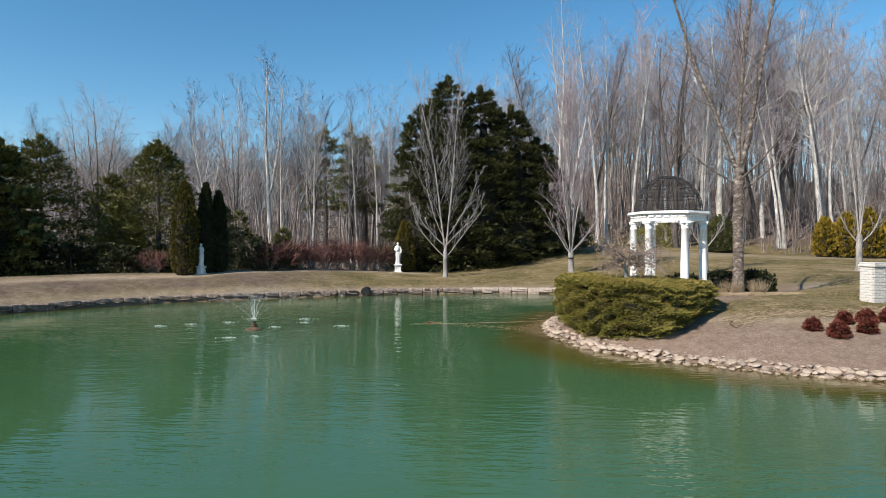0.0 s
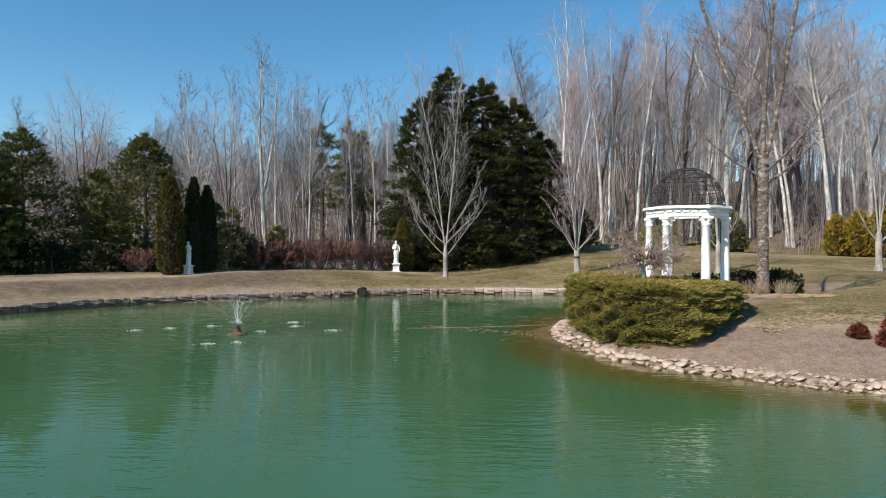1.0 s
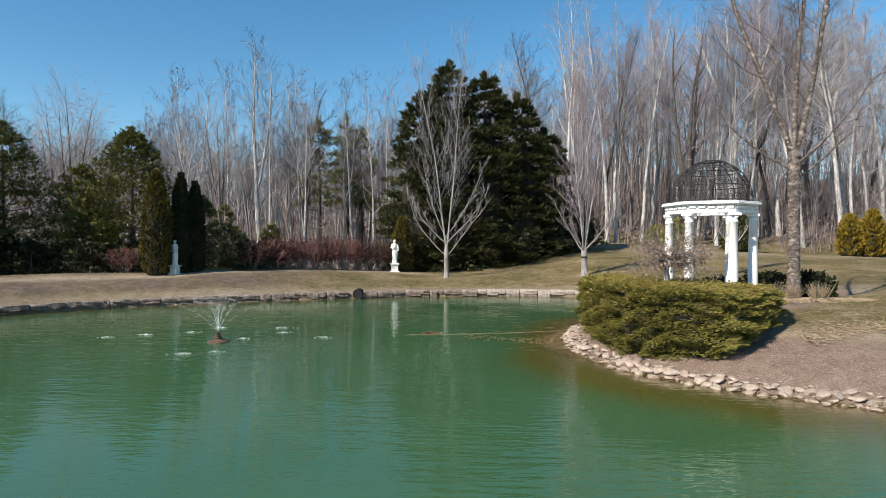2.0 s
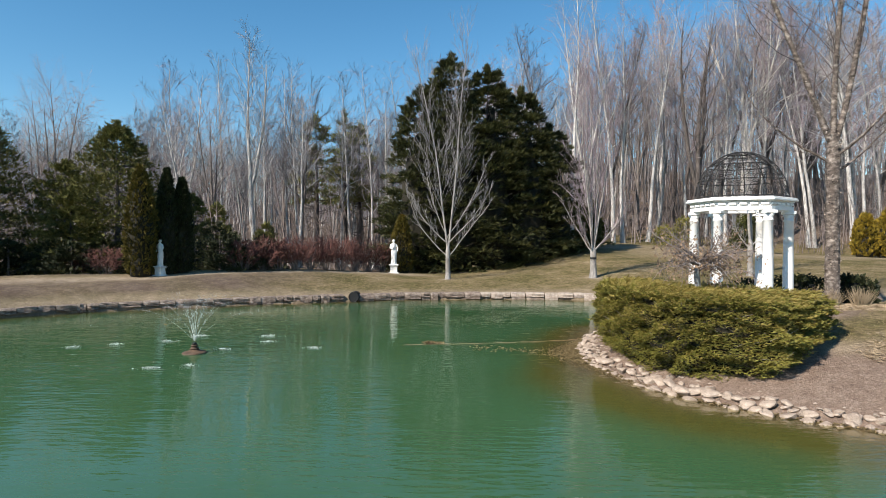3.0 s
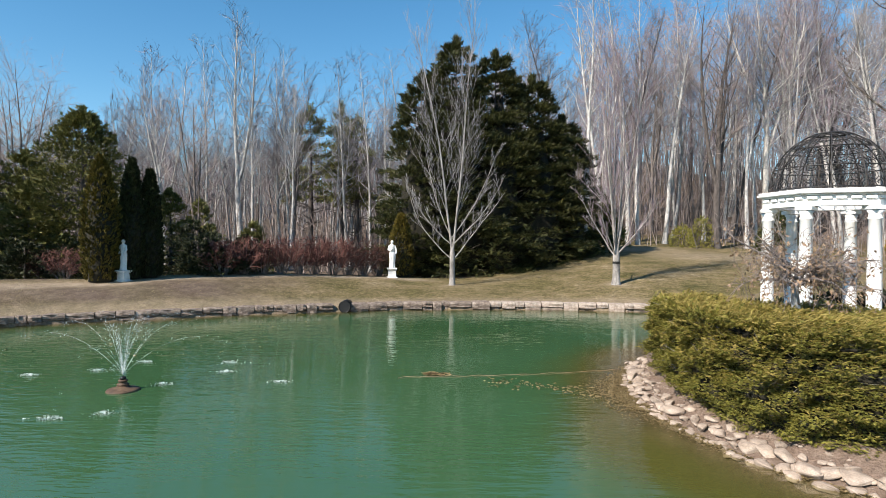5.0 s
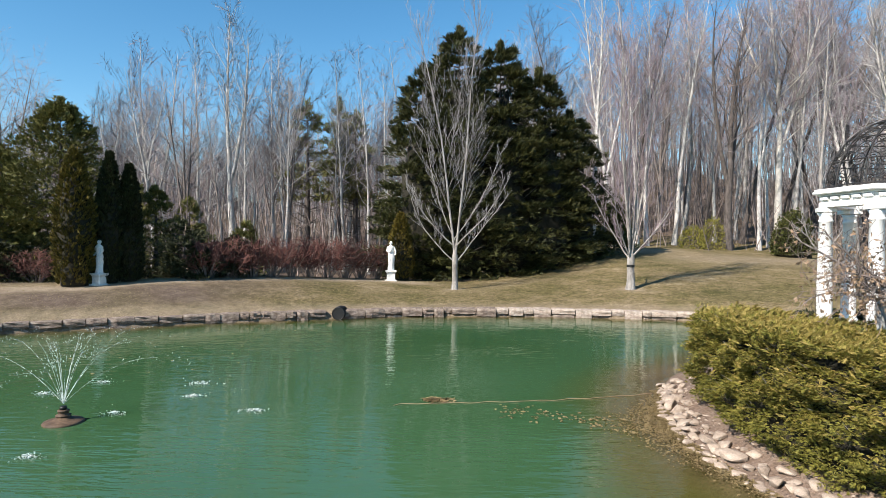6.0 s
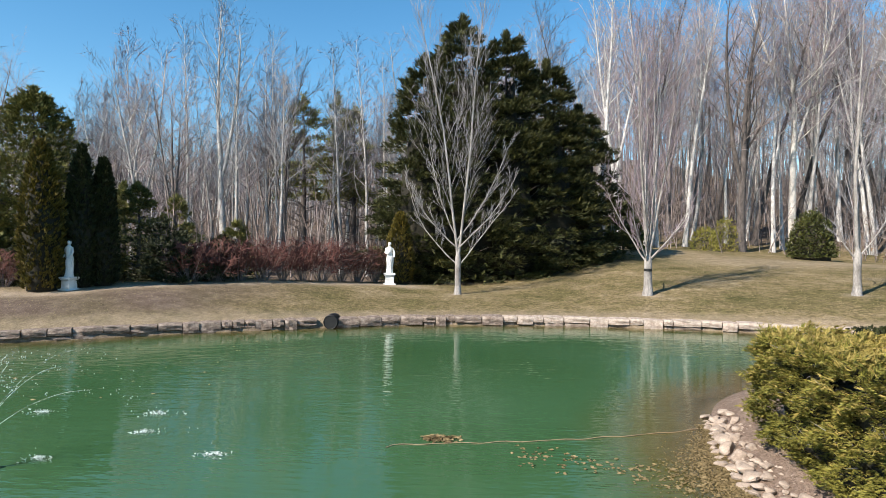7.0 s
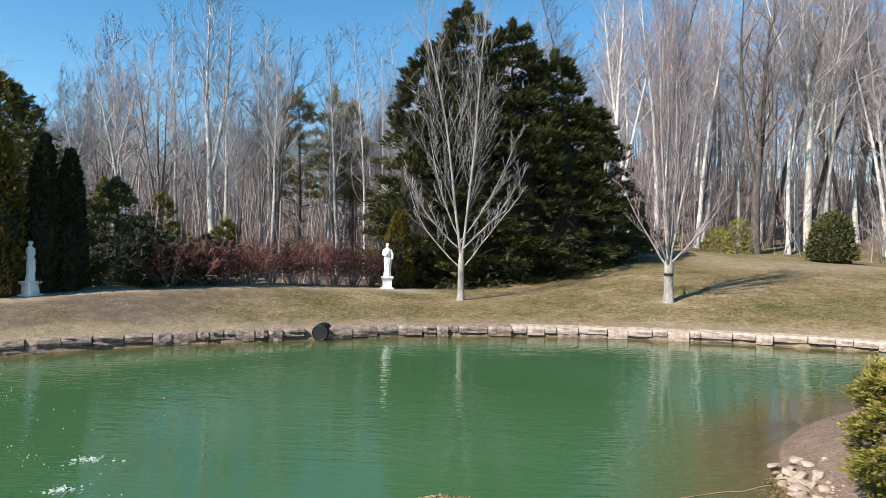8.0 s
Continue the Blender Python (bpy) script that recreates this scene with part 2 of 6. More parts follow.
def water_material():
    """Murky green pond water: clear at the very edge, glossy with small wind ripples."""
    m, n, l, b = material("pond_water", 0.03, 0.0, 0.5)
    b.inputs["IOR"].default_value = 1.38
    b.inputs["Base Color"].default_value = (0.020, 0.105, 0.040, 1)
    t0 = noise_tex(n, l, 0.22, 3, 0.5)
    body = ramp(n, [(0.3, (0.034, 0.089, 0.035)), (0.7, (0.044, 0.107, 0.050))])
    l.new(t0.outputs["Fac"], body.inputs["Fac"])
    silt = n.new("ShaderNodeVertexColor")
    silt.layer_name = "shallow"
    parts = n.new("ShaderNodeSeparateColor")
    l.new(silt.outputs["Color"], parts.inputs["Color"])
    l.new(mix(n, l, body.outputs["Color"], (0.072, 0.072, 0.018), parts.outputs["Green"]), b.inputs["Base Color"])
    w1 = noise_tex(n, l, 1.0, 3, 0.55, (0.8, 2.4, 1))
    w2 = noise_tex(n, l, 1.0, 2, 0.5, (2.4, 9.0, 1))
    calm = noise_tex(n, l, 0.16, 2, 0.5)
    cr = ramp(n, [(0.38, (0.22, 0.22, 0.22)), (0.62, (1, 1, 1))])
    l.new(calm.outputs["Fac"], cr.inputs["Fac"])
    s = n.new("ShaderNodeMath")
    s.operation = "MULTIPLY_ADD"
    s.inputs[1].default_value = 0.75
    l.new(w2.outputs["Fac"], s.inputs[0])
    l.new(w1.outputs["Fac"], s.inputs[2])
    k = n.new("ShaderNodeMath")
    k.operation = "MULTIPLY"
    l.new(s.outputs[0], k.inputs[0])
    l.new(cr.outputs["Color"], k.inputs[1])
    bump(n, l, b, k.outputs[0], 0.18, 0.10)
    clear = n.new("ShaderNodeBsdfTransparent")
    clear.inputs["Color"].default_value = (0.78, 0.80, 0.62, 1)
    fres, gloss = n.new("ShaderNodeFresnel"), n.new("ShaderNodeBsdfGlossy")
    fres.inputs["IOR"].default_value = 1.33
    gloss.inputs["Roughness"].default_value = 0.03
    l.new(b.inputs["Normal"].links[0].from_socket, gloss.inputs["Normal"])
    l.new(b.inputs["Normal"].links[0].from_socket, fres.inputs["Normal"])
    edge, both = n.new("ShaderNodeMixShader"), n.new("ShaderNodeMixShader")
    l.new(fres.outputs[0], edge.inputs[0])
    l.new(clear.outputs[0], edge.inputs[1])
    l.new(gloss.outputs[0], edge.inputs[2])
    l.new(parts.outputs["Red"], both.inputs[0])
    l.new(b.outputs[0], both.inputs[1])
    l.new(edge.outputs[0], both.inputs[2])
    l.new(both.outputs[0], n["Material Output"].inputs["Surface"])
    return m


GROUND = ground_material()
WATER = water_material()

# ---------------------------------------------------------------- mesh helpers
def mesh_of(name, verts, faces, mat, smooth=True):
    me = bpy.data.meshes.new(name)
    me.from_pydata(verts, [], faces)
    me.materials.append(mat)
    if smooth:
        me.shade_smooth()
    me.update()
    return me


def quads_mesh(name, verts, quads, mat, smooth=True):
    """A mesh from arrays of points and four-cornered faces."""
    me = bpy.data.meshes.new(name)
    v, q = np.asarray(verts, float), np.asarray(quads, int)
    me.vertices.add(len(v))
    me.vertices.foreach_set("co", v.ravel())
    me.loops.add(q.size)
    me.loops.foreach_set("vertex_index", q.ravel())
    me.polygons.add(len(q))
    me.polygons.foreach_set("loop_start", np.arange(0, q.size, q.shape[1]))
    me.polygons.foreach_set("use_smooth", np.full(len(q), smooth))
    me.materials.append(mat)
    me.update(calc_edges=True)
    me.validate()
    return me


def part(name, data, parent, label="", kind=""):
    """Links a mesh as one object under a thing or a part."""
    ob = new(name, data)
    ob.parent = parent
    return tagged(ob, label, kind=kind)


def thing(name, at, label, category, group="", turn=0.0, kind=""):
    ob = new(name)
    ob.matrix_world = pose(*at, 0, 0, turn)
    return tagged(ob, label, category, group, kind)


def from_bm(name, bm, mat, smooth=False):
    me = bpy.data.meshes.new(name)
    bm.normal_update()
    bm.to_mesh(me)
    bm.free()
    me.materials.append(mat)
    if smooth:
        me.shade_smooth()
    return me


def lathe(name, profile, mat, sides=24, smooth=True):
    """A turned shape from (radius, height) pairs."""
    v, f = [], []
    for r, z in profile:
        for i in range(sides):
            a = 2 * math.pi * i / sides
            v.append((r * math.cos(a), r * math.sin(a), z))
    for j in range(len(profile) - 1):
        for i in range(sides):
            k = (i + 1) % sides
            f.append((j * sides + i, j * sides + k, (j + 1) * sides + k, (j + 1) * sides + i))
    f.append(tuple(range(sides - 1, -1, -1)))
    f.append(tuple((len(profile) - 1) * sides + i for i in range(sides)))
    return mesh_of(name, v, f, mat, smooth)


def block(size, bevel=0.01, at=(0, 0, 0), bm=None):
    """A bevelled box of that size, its base centre at `at`."""
    bm = bm or bmesh.new()
    made = bmesh.ops.create_cube(bm, size=1.0)["verts"]
    for v in made:
        v.co = Vector((v.co.x * size[0] + at[0], v.co.y * size[1] + at[1], (v.co.z + 0.5) * size[2] + at[2]))
    if bevel:
        edges = list({e for v in made for e in v.link_edges})
        bmesh.ops.bevel(bm, geom=edges, offset=bevel, segments=1, affect="EDGES")
    return bm


class Tubes:
    """Gathers tapered tubes along polylines into one mesh."""

    def __init__(self):
        self.lots = {}

    def add(self, pts, radii, sides=5):
        self.lots.setdefault((len(pts), sides), []).append((pts, radii))

    def arrays(self):
        vs, qs, n = [], [], 0
        for (m, sides), lot in self.lots.items():
            p, r = np.array([a for a, _ in lot], float), np.array([b for _, b in lot], float)
            d = np.empty_like(p)
            d[:, 1:-1] = p[:, 2:] - p[:, :-2]
            d[:, 0], d[:, -1] = p[:, 1] - p[:, 0], p[:, -1] - p[:, -2]
            d /= np.linalg.norm(d, axis=2, keepdims=True) + 1e-9
            ref = np.where(np.abs(d[:, :1, :1]) < 0.8, np.array((1.0, 0, 0)), np.array((0, 1.0, 0)))
            a = np.cross(d, np.broadcast_to(ref, d.shape))
            a /= np.linalg.norm(a, axis=2, keepdims=True) + 1e-9
            b = np.cross(d, a)
            t = 2 * np.pi * np.arange(sides) / sides
            ring = p[:, :, None] + r[:, :, None, None] * (np.cos(t)[:, None] * a[:, :, None] + np.sin(t)[:, None] * b[:, :, None])
            i, j = np.meshgrid(np.arange(m - 1), np.arange(sides), indexing="ij")
            k = (j + 1) % sides
            q = np.stack((i * sides + j, i * sides + k, (i + 1) * sides + k, (i + 1) * sides + j), -1).reshape(-1, 4)
            if sides == 2:
                q = q[::2]
            q = q[None] + (np.arange(len(lot)) * m * sides)[:, None, None] + n
            vs.append(ring.reshape(-1, 3))
            qs.append(q.reshape(-1, 4))
            n += len(lot) * m * sides
        return np.concatenate(vs), np.concatenate(qs)

    def mesh(self, name, mat):
        return quads_mesh(name, *self.arrays(), mat)


def spray_template(rng, length, width, blades=5, spread=0.9, cup=0.25):
    """A small fan of kite-shaped leaflets along +x."""
    v, q = [], []
    up = np.array((0, 0, 1.0))
    for i in range(blades):
        a = (i / (blades - 1) - 0.5) * 2 * spread * rng.uniform(0.7, 1.1)
        L = length * (1 - 0.35 * abs(a) / spread) * rng.uniform(0.7, 1.15)
        d = np.array((math.cos(a), math.sin(a), 0))
        s = np.array((-math.sin(a), math.cos(a), 0)) * width + up * width * rng.uniform(-0.8, 0.8)
        lift = cup * L * rng.uniform(-0.6, 1.0)
        base = np.array((0.3 * length * i / blades, 0, 0))
        n = len(v)
        v += [base, base + d * L * 0.45 + s + up * lift * 0.7, base + d * L + up * lift * 0.5, base + d * L * 0.45 - s + up * lift * 0.7]
        q += [(n, n + 1, n + 2, n + 3)]
    return np.array(v), np.array(q)


def sprays(name, at, out, size, mat, seed=1, length=0.3, width=0.03, blades=5, spread=0.9, cup=0.25, twist=0.6):
    """One mesh of many leaf fans: at = places, out = the way each points, size = its scale."""
    rng = np.random.default_rng(seed)
    at, out, size = np.asarray(at, float), np.asarray(out, float), np.asarray(size, float)
    out = out / (np.linalg.norm(out, axis=1)[:, None] + 1e-9)
    up = np.tile((0, 0, 1.0), (len(at), 1)) + rng.normal(0, twist, (len(at), 3))
    side = np.cross(up, out)
    side /= np.linalg.norm(side, axis=1)[:, None] + 1e-9
    nor = np.cross(out, side)
    vs, qs, n = [], [], 0
    pick = rng.integers(0, 4, len(at))
    for k in range(4):
        tv, tq = spray_template(rng, length, width, blades, spread, cup)
        w = np.nonzero(pick == k)[0]
        if not len(w):
            continue
        v = at[w][:, None] + size[w][:, None, None] * (tv[None, :, 0, None] * out[w][:, None] + tv[None, :, 1, None] * side[w][:, None] + tv[None, :, 2, None] * nor[w][:, None])
        q = tq[None] + (np.arange(len(w)) * len(tv))[:, None, None] + n
        vs.append(v.reshape(-1, 3))
        qs.append(q.reshape(-1, 4))
        n += v.shape[0] * v.shape[1]
    return quads_mesh(name, np.concatenate(vs), np.concatenate(qs), mat, smooth=False)


def blob(name, radius, mat, rough=0.25, seed=0, squash=(1, 1, 1), level=3):
    bm = bmesh.new()
    bmesh.ops.create_icosphere(bm, subdivisions=level, radius=1.0)
    for v in bm.verts:
        k = 1 + rough * noise.noise(v.co * 1.7 + Vector((seed * 7.1, 0, 0))) + 0.4 * rough * noise.noise(v.co * 4.3 + Vector((0, seed * 3.3, 0)))
        v.co = Vector((v.co.x * squash[0], v.co.y * squash[1], v.co.z * squash[2])) * radius * k
    return from_bm(name, bm, mat, True)

# ---------------------------------------------------------------- pond, ground and shore
POND = [(-19, 12), (-18.5, 18), (-17.3, 21.6), (-16.0, 23.1), (-14.6, 24.7), (-12.9, 26.0), (-11.2, 26.9), (-8.5, 28.4), (-6.4, 29.3), (-4.2, 30.2), (-2.6, 30.8), (0, 31.2), (3, 31.35),
        (6.7, 31.0), (8.7, 30.6), (10.9, 30.0), (12.6, 29.0), (13.2, 27.6), (12, 26.2), (9.5, 25.1), (7, 24.4), (5.3, 23.4), (4.0, 22.1), (3.35, 20.7), (2.98, 19.3), (2.80, 17.9), (3.03, 16.6),
        (3.35, 15.5), (3.90, 14.6), (4.55, 14.0), (5.4, 13.3), (6.2, 12.85), (7.1, 12.3), (8.6, 11.75), (10.6, 11.0), (12.6, 9.4), (14, 6), (14, 0), (11, -5), (4, -8), (-5, -8), (-13, -5), (-17.5, 2), (-19, 7)]


def closed_curve(points, step):
    """A smooth closed line through the points, resampled about every `step` metres."""
    p = np.array(points, float)
    out = []
    for i in range(len(p)):
        a, b, c, d = p[i - 1], p[i], p[(i + 1) % len(p)], p[(i + 2) % len(p)]
        k = max(2, int(np.linalg.norm(c - b) / step))
        for t in np.arange(k) / k:
            out.append(0.5 * (2 * b + (c - a) * t + (2 * a - 5 * b + 4 * c - d) * t * t + (3 * b - a - 3 * c + d) * t ** 3))
    return np.array(out)


SHORE = closed_curve(POND, 0.45)


def shore_distance(x, y):
    """Metres to the waterline: positive on land, negative in the pond."""
    p = np.stack((np.ravel(x), np.ravel(y)), -1).astype(float)
    a, b = SHORE, np.roll(SHORE, -1, 0)
    if len(p) < 4000:
        ab, q = b - a, p[:, None] - a
        t = np.clip((q * ab).sum(2) / (ab * ab).sum(1), 0, 1)
        near = np.hypot(*np.moveaxis(q - t[..., None] * ab, 2, 0)).min(1)
        c = (a[:, 1] > p[:, 1:]) != (b[:, 1] > p[:, 1:])
        c &= q[..., 0] < ab[:, 0] * q[..., 1] / (ab[:, 1] + 1e-12)
        return np.where(c.sum(1) % 2 == 1, -near, near).reshape(np.shape(x))
    best, inside = np.full(len(p), 1e9), np.zeros(len(p), bool)
    for lo in range(0, len(p), 20000):
        q = p[lo:lo + 20000]
        bd = np.full(len(q), 1e9)
        ins = np.zeros(len(q), bool)
        for s, e in zip(a, b):
            ab = e - s
            t = np.clip(((q - s) @ ab) / (ab @ ab), 0, 1)
            bd = np.minimum(bd, np.hypot(q[:, 0] - s[0] - t * ab[0], q[:, 1] - s[1] - t * ab[1]))
            c = (s[1] > q[:, 1]) != (e[1] > q[:, 1])
            if c.any():
                ins ^= c & (q[:, 0] < ab[0] * (q[:, 1] - s[1]) / (ab[1] + 1e-12) + s[0])
        best[lo:lo + 20000], inside[lo:lo + 20000] = bd, ins
    return np.where(inside, -best, best).reshape(np.shape(x))


def step01(a, b, v):
    t = np.clip((v - a) / (b - a), 0, 1)
    return t * t * (3 - 2 * t)


def far_side(x, y):
    """1 on the walled far bank, 0 on the planted point of land."""
    return np.maximum(step01(24.5, 28.5, y - 0.25 * np.maximum(x - 9, 0)), step01(1.5, -1.5, x))


def height(x, y, d=None):
    x, y = np.asarray(x, float), np.asarray(y, float)
    d = shore_distance(x, y) if d is None else d
    land = np.maximum(d, 0)
    left, right = step01(-2, -11, x), step01(0, 9, x)
    rise = 0.48 + 0.56 * left + 0.40 * right
    bank = 0.22 + rise * (1 - np.exp(-land / (3.0 - 1.0 * left))) - 0.012 * np.clip(land - 7, 0, 20) * step01(2, -4, x)
    bank = bank + (0.06 * right - 0.042 * step01(12, 34, x)) * np.clip(y - 34.5, 0, 26)
    verge = np.maximum(7.4 + 0.5 * np.minimum(x + 4.6, 0), 3.0)
    bank = bank - 0.13 * np.clip(land - verge - 1.6, 0, 3) * step01(-3, -6, x)
    point = -0.03 + 1.2 * (1 - np.exp(-land / 2.5))
    w = far_side(x, y)
    h = w * bank + (1 - w) * point
    back = np.clip(y - 60, 0, 90) * (1 + 0.12 * np.sin(x * 0.06) + 0.06 * np.sin(x * 0.17 + 1))
    h = h + (0.13 + 0.07 * step01(-5, 25, x)) * back
    h = h + 0.03 * np.sin(x * 0.9 + 1.3 * np.sin(y * 0.6)) * step01(0.5, 3, land)
    basin = -1.5 * (1 - np.exp(np.minimum(d, 0) / 2.2)) - 0.02
    return np.where(d > 0, h, np.where(w > 0.5, basin - 0.4 * step01(0, -0.4, d), basin))


def spaced(fine_lo, fine_hi, step, lo, hi):
    """Grid lines: even where the ground is near, wider and wider towards the horizon."""
    mid = list(np.arange(fine_lo, fine_hi, step))
    s, v, up = step, mid[-1], []
    while v < hi:
        s *= 1.16
        v += s
        up.append(v)
    s, v, down = step, mid[0], []
    while v > lo:
        s *= 1.16
        v -= s
        down.append(v)
    return np.array(down[::-1] + mid + up)


def build_ground():
    xs, ys = spaced(-24, 26, 0.3, -2200, 2200), spaced(9, 48, 0.3, -1500, 3000)
    X, Y = np.meshgrid(xs, ys)
    D = shore_distance(X, Y)
    Z = height(X, Y, D)
    nx, ny = len(xs), len(ys)
    i, j = np.meshgrid(np.arange(ny - 1), np.arange(nx - 1), indexing="ij")
    q = np.stack((i * nx + j, i * nx + j + 1, (i + 1) * nx + j + 1, (i + 1) * nx + j), -1).reshape(-1, 4)
    me = quads_mesh("ground", np.stack((X, Y, Z), -1).reshape(-1, 3), q, GROUND)
    w = far_side(X, Y)
    wob = 0.5 * np.sin(X * 1.3 + 2 * np.sin(Y * 0.9)) + 0.4 * np.sin(Y * 2.1 + X * 0.4)
    verge = np.maximum(7.4 + 0.5 * np.minimum(X + 4.6, 0), 3.0) + 0.3 * wob
    crest = w * step01(-1.0, -3.5, X) * np.exp(-((D - verge) / 0.75) ** 2)
    bare = np.clip(crest * 1.1 + 0.55 * w * step01(1.3, 0.4, D) + (1 - w) * np.exp(-((D - 2.75 - 0.35 * wob) / 0.6) ** 2) * 0.9
                   + 0.5 * step01(8, 16, X) * np.exp(-((Y - 44 - 0.2 * X) / 3.0) ** 2) + 0.9 * np.exp(-((X - 11) / 4) ** 2 - ((Y - 53) / 2.5) ** 2), 0, 1)
    mulch = (1 - w) * step01(2.6 + 0.2 * wob, 2.2 + 0.2 * wob, D) * step01(1.0, 2.0, X)
    mulch = np.maximum(mulch, (1 - w) * 0.9 * step01(3.0, 2.4, np.hypot(X - 7.2, Y - 20)))
    litter = np.maximum(step01(0.7, 2.0, D - verge) * step01(-2, -4, X) * w, step01(62, 66, Y + 1.2 * wob))
    u = np.clip(((X + 2.9) * 9.0 + (Y - 42.6) * 5.0) / 106.0, 0, 1)
    litter = np.maximum(litter, step01(3.0, 2.2, np.hypot(X + 2.9 - 9.0 * u, Y - 42.6 - 5.0 * u) + 0.3 * wob))
    for tx, ty in ((-0.85, 35.9), (6.55, 34.6), (14.1, 34.1), (22.9, 34.5)):
        bare = np.maximum(bare, 0.9 * np.exp(-(np.hypot(X - tx, Y - ty) / 0.42) ** 2))
    litter = np.maximum(litter, (0.85 + 0.25 * wob) * step01(-5, -11, X) * step01(0.4, 1.2, D) * step01(0.2, -0.9, D - verge) * w)
    litter = np.maximum(litter, step01(0.05, -0.05, D))
    col = me.color_attributes.new("cover", "FLOAT_COLOR", "POINT")
    col.data.foreach_set("color", np.stack((bare, mulch, litter, np.ones_like(X)), -1).ravel())
    tagged(new("ground", me), "dormant tan and green lawn with bare strips and mulch", "ground", kind="structure")


def build_water():
    xs, ys = np.arange(-19.5, 14.6, 0.3), np.arange(-8.6, 31.9, 0.3)
    X, Y = np.meshgrid(xs, ys)
    D = shore_distance(X, Y)
    nx, ny = len(xs), len(ys)
    i, j = np.meshgrid(np.arange(ny - 1), np.arange(nx - 1), indexing="ij")
    q = np.stack((i * nx + j, i * nx + j + 1, (i + 1) * nx + j + 1, (i + 1) * nx + j), -1).reshape(-1, 4)
    q = q[(D.ravel()[q] < 0.45).any(1)]
    me = quads_mesh("water", np.stack((X, Y, 0 * X), -1).reshape(-1, 3), q, WATER)
    wob = 0.25 * np.sin(X * 1.9 + 1.5 * np.sin(Y * 1.3))
    s = np.clip(0.8 * step01(-0.9 + wob, -0.1, D), 0, 0.9)
    silt = np.clip(step01(-1.4 - 1.6 * step01(18.5, 15.5, Y), -0.2, D) * (1 - far_side(X, Y)) + 0.8 * step01(-2.2 + wob, -0.2, D), 0, 1)
    col = me.color_attributes.new("shallow", "FLOAT_COLOR", "POINT")
    col.data.foreach_set("color", np.stack((s, silt, s, np.ones_like(s)), -1).ravel())
    pond = new("water", me)
    pond.visible_shadow = False
    tagged(pond, "murky green pond water with small wind ripples", "water", kind="structure")


def rough_block(seed, mat, wear=0.13, cuts=2):
    """A quarried stone one metre long, high and deep, with broken faces and worn edges."""
    bm = bmesh.new()
    bmesh.ops.create_cube(bm, size=1.0)
    bmesh.ops.subdivide_edges(bm, edges=bm.edges[:], cuts=cuts, use_grid_fill=True)
    for v in bm.verts:
        c = v.co
        edge = sum(abs(abs(a) - 0.5) < 1e-4 for a in c)
        pull = 1 - 0.05 * max(0, edge - 1)
        k = noise.noise(c * 2.3 + Vector((seed * 5.7, seed, 0)))
        face = wear * noise.noise(c * 4.1 + Vector((0, seed * 3.1, seed))) if c.y < -0.4 else 0
        v.co = Vector((c.x * (1 - 0.25 * (1 - pull)), c.y * pull + face, c.z * pull)) + c.normalized() * wear * 0.4 * k
    return from_bm("stone", bm, mat, False)


def rock(seed, mat):
    """A broken angular rock about one metre across, its edges slightly worn."""
    rng = random.Random(seed * 13 + 1)
    bm = bmesh.new()
    for _ in range(15):
        v = Vector((rng.gauss(0, 1), rng.gauss(0, 1), rng.gauss(0, 1))).normalized()
        k = 0.5 / max(abs(v.x), abs(v.y), abs(v.z)) ** 0.65
        bm.verts.new(v * k * rng.uniform(0.86, 1.0))
    bmesh.ops.convex_hull(bm, input=bm.verts[:])
    bmesh.ops.delete(bm, geom=[v for v in bm.verts if not v.link_faces], context="VERTS")
    bmesh.ops.dissolve_limit(bm, angle_limit=radians(14), verts=bm.verts[:], edges=bm.edges[:])
    bmesh.ops.bevel(bm, geom=bm.edges[:], offset=0.055, segments=1, affect="EDGES")
    return from_bm("rock", bm, mat, False)


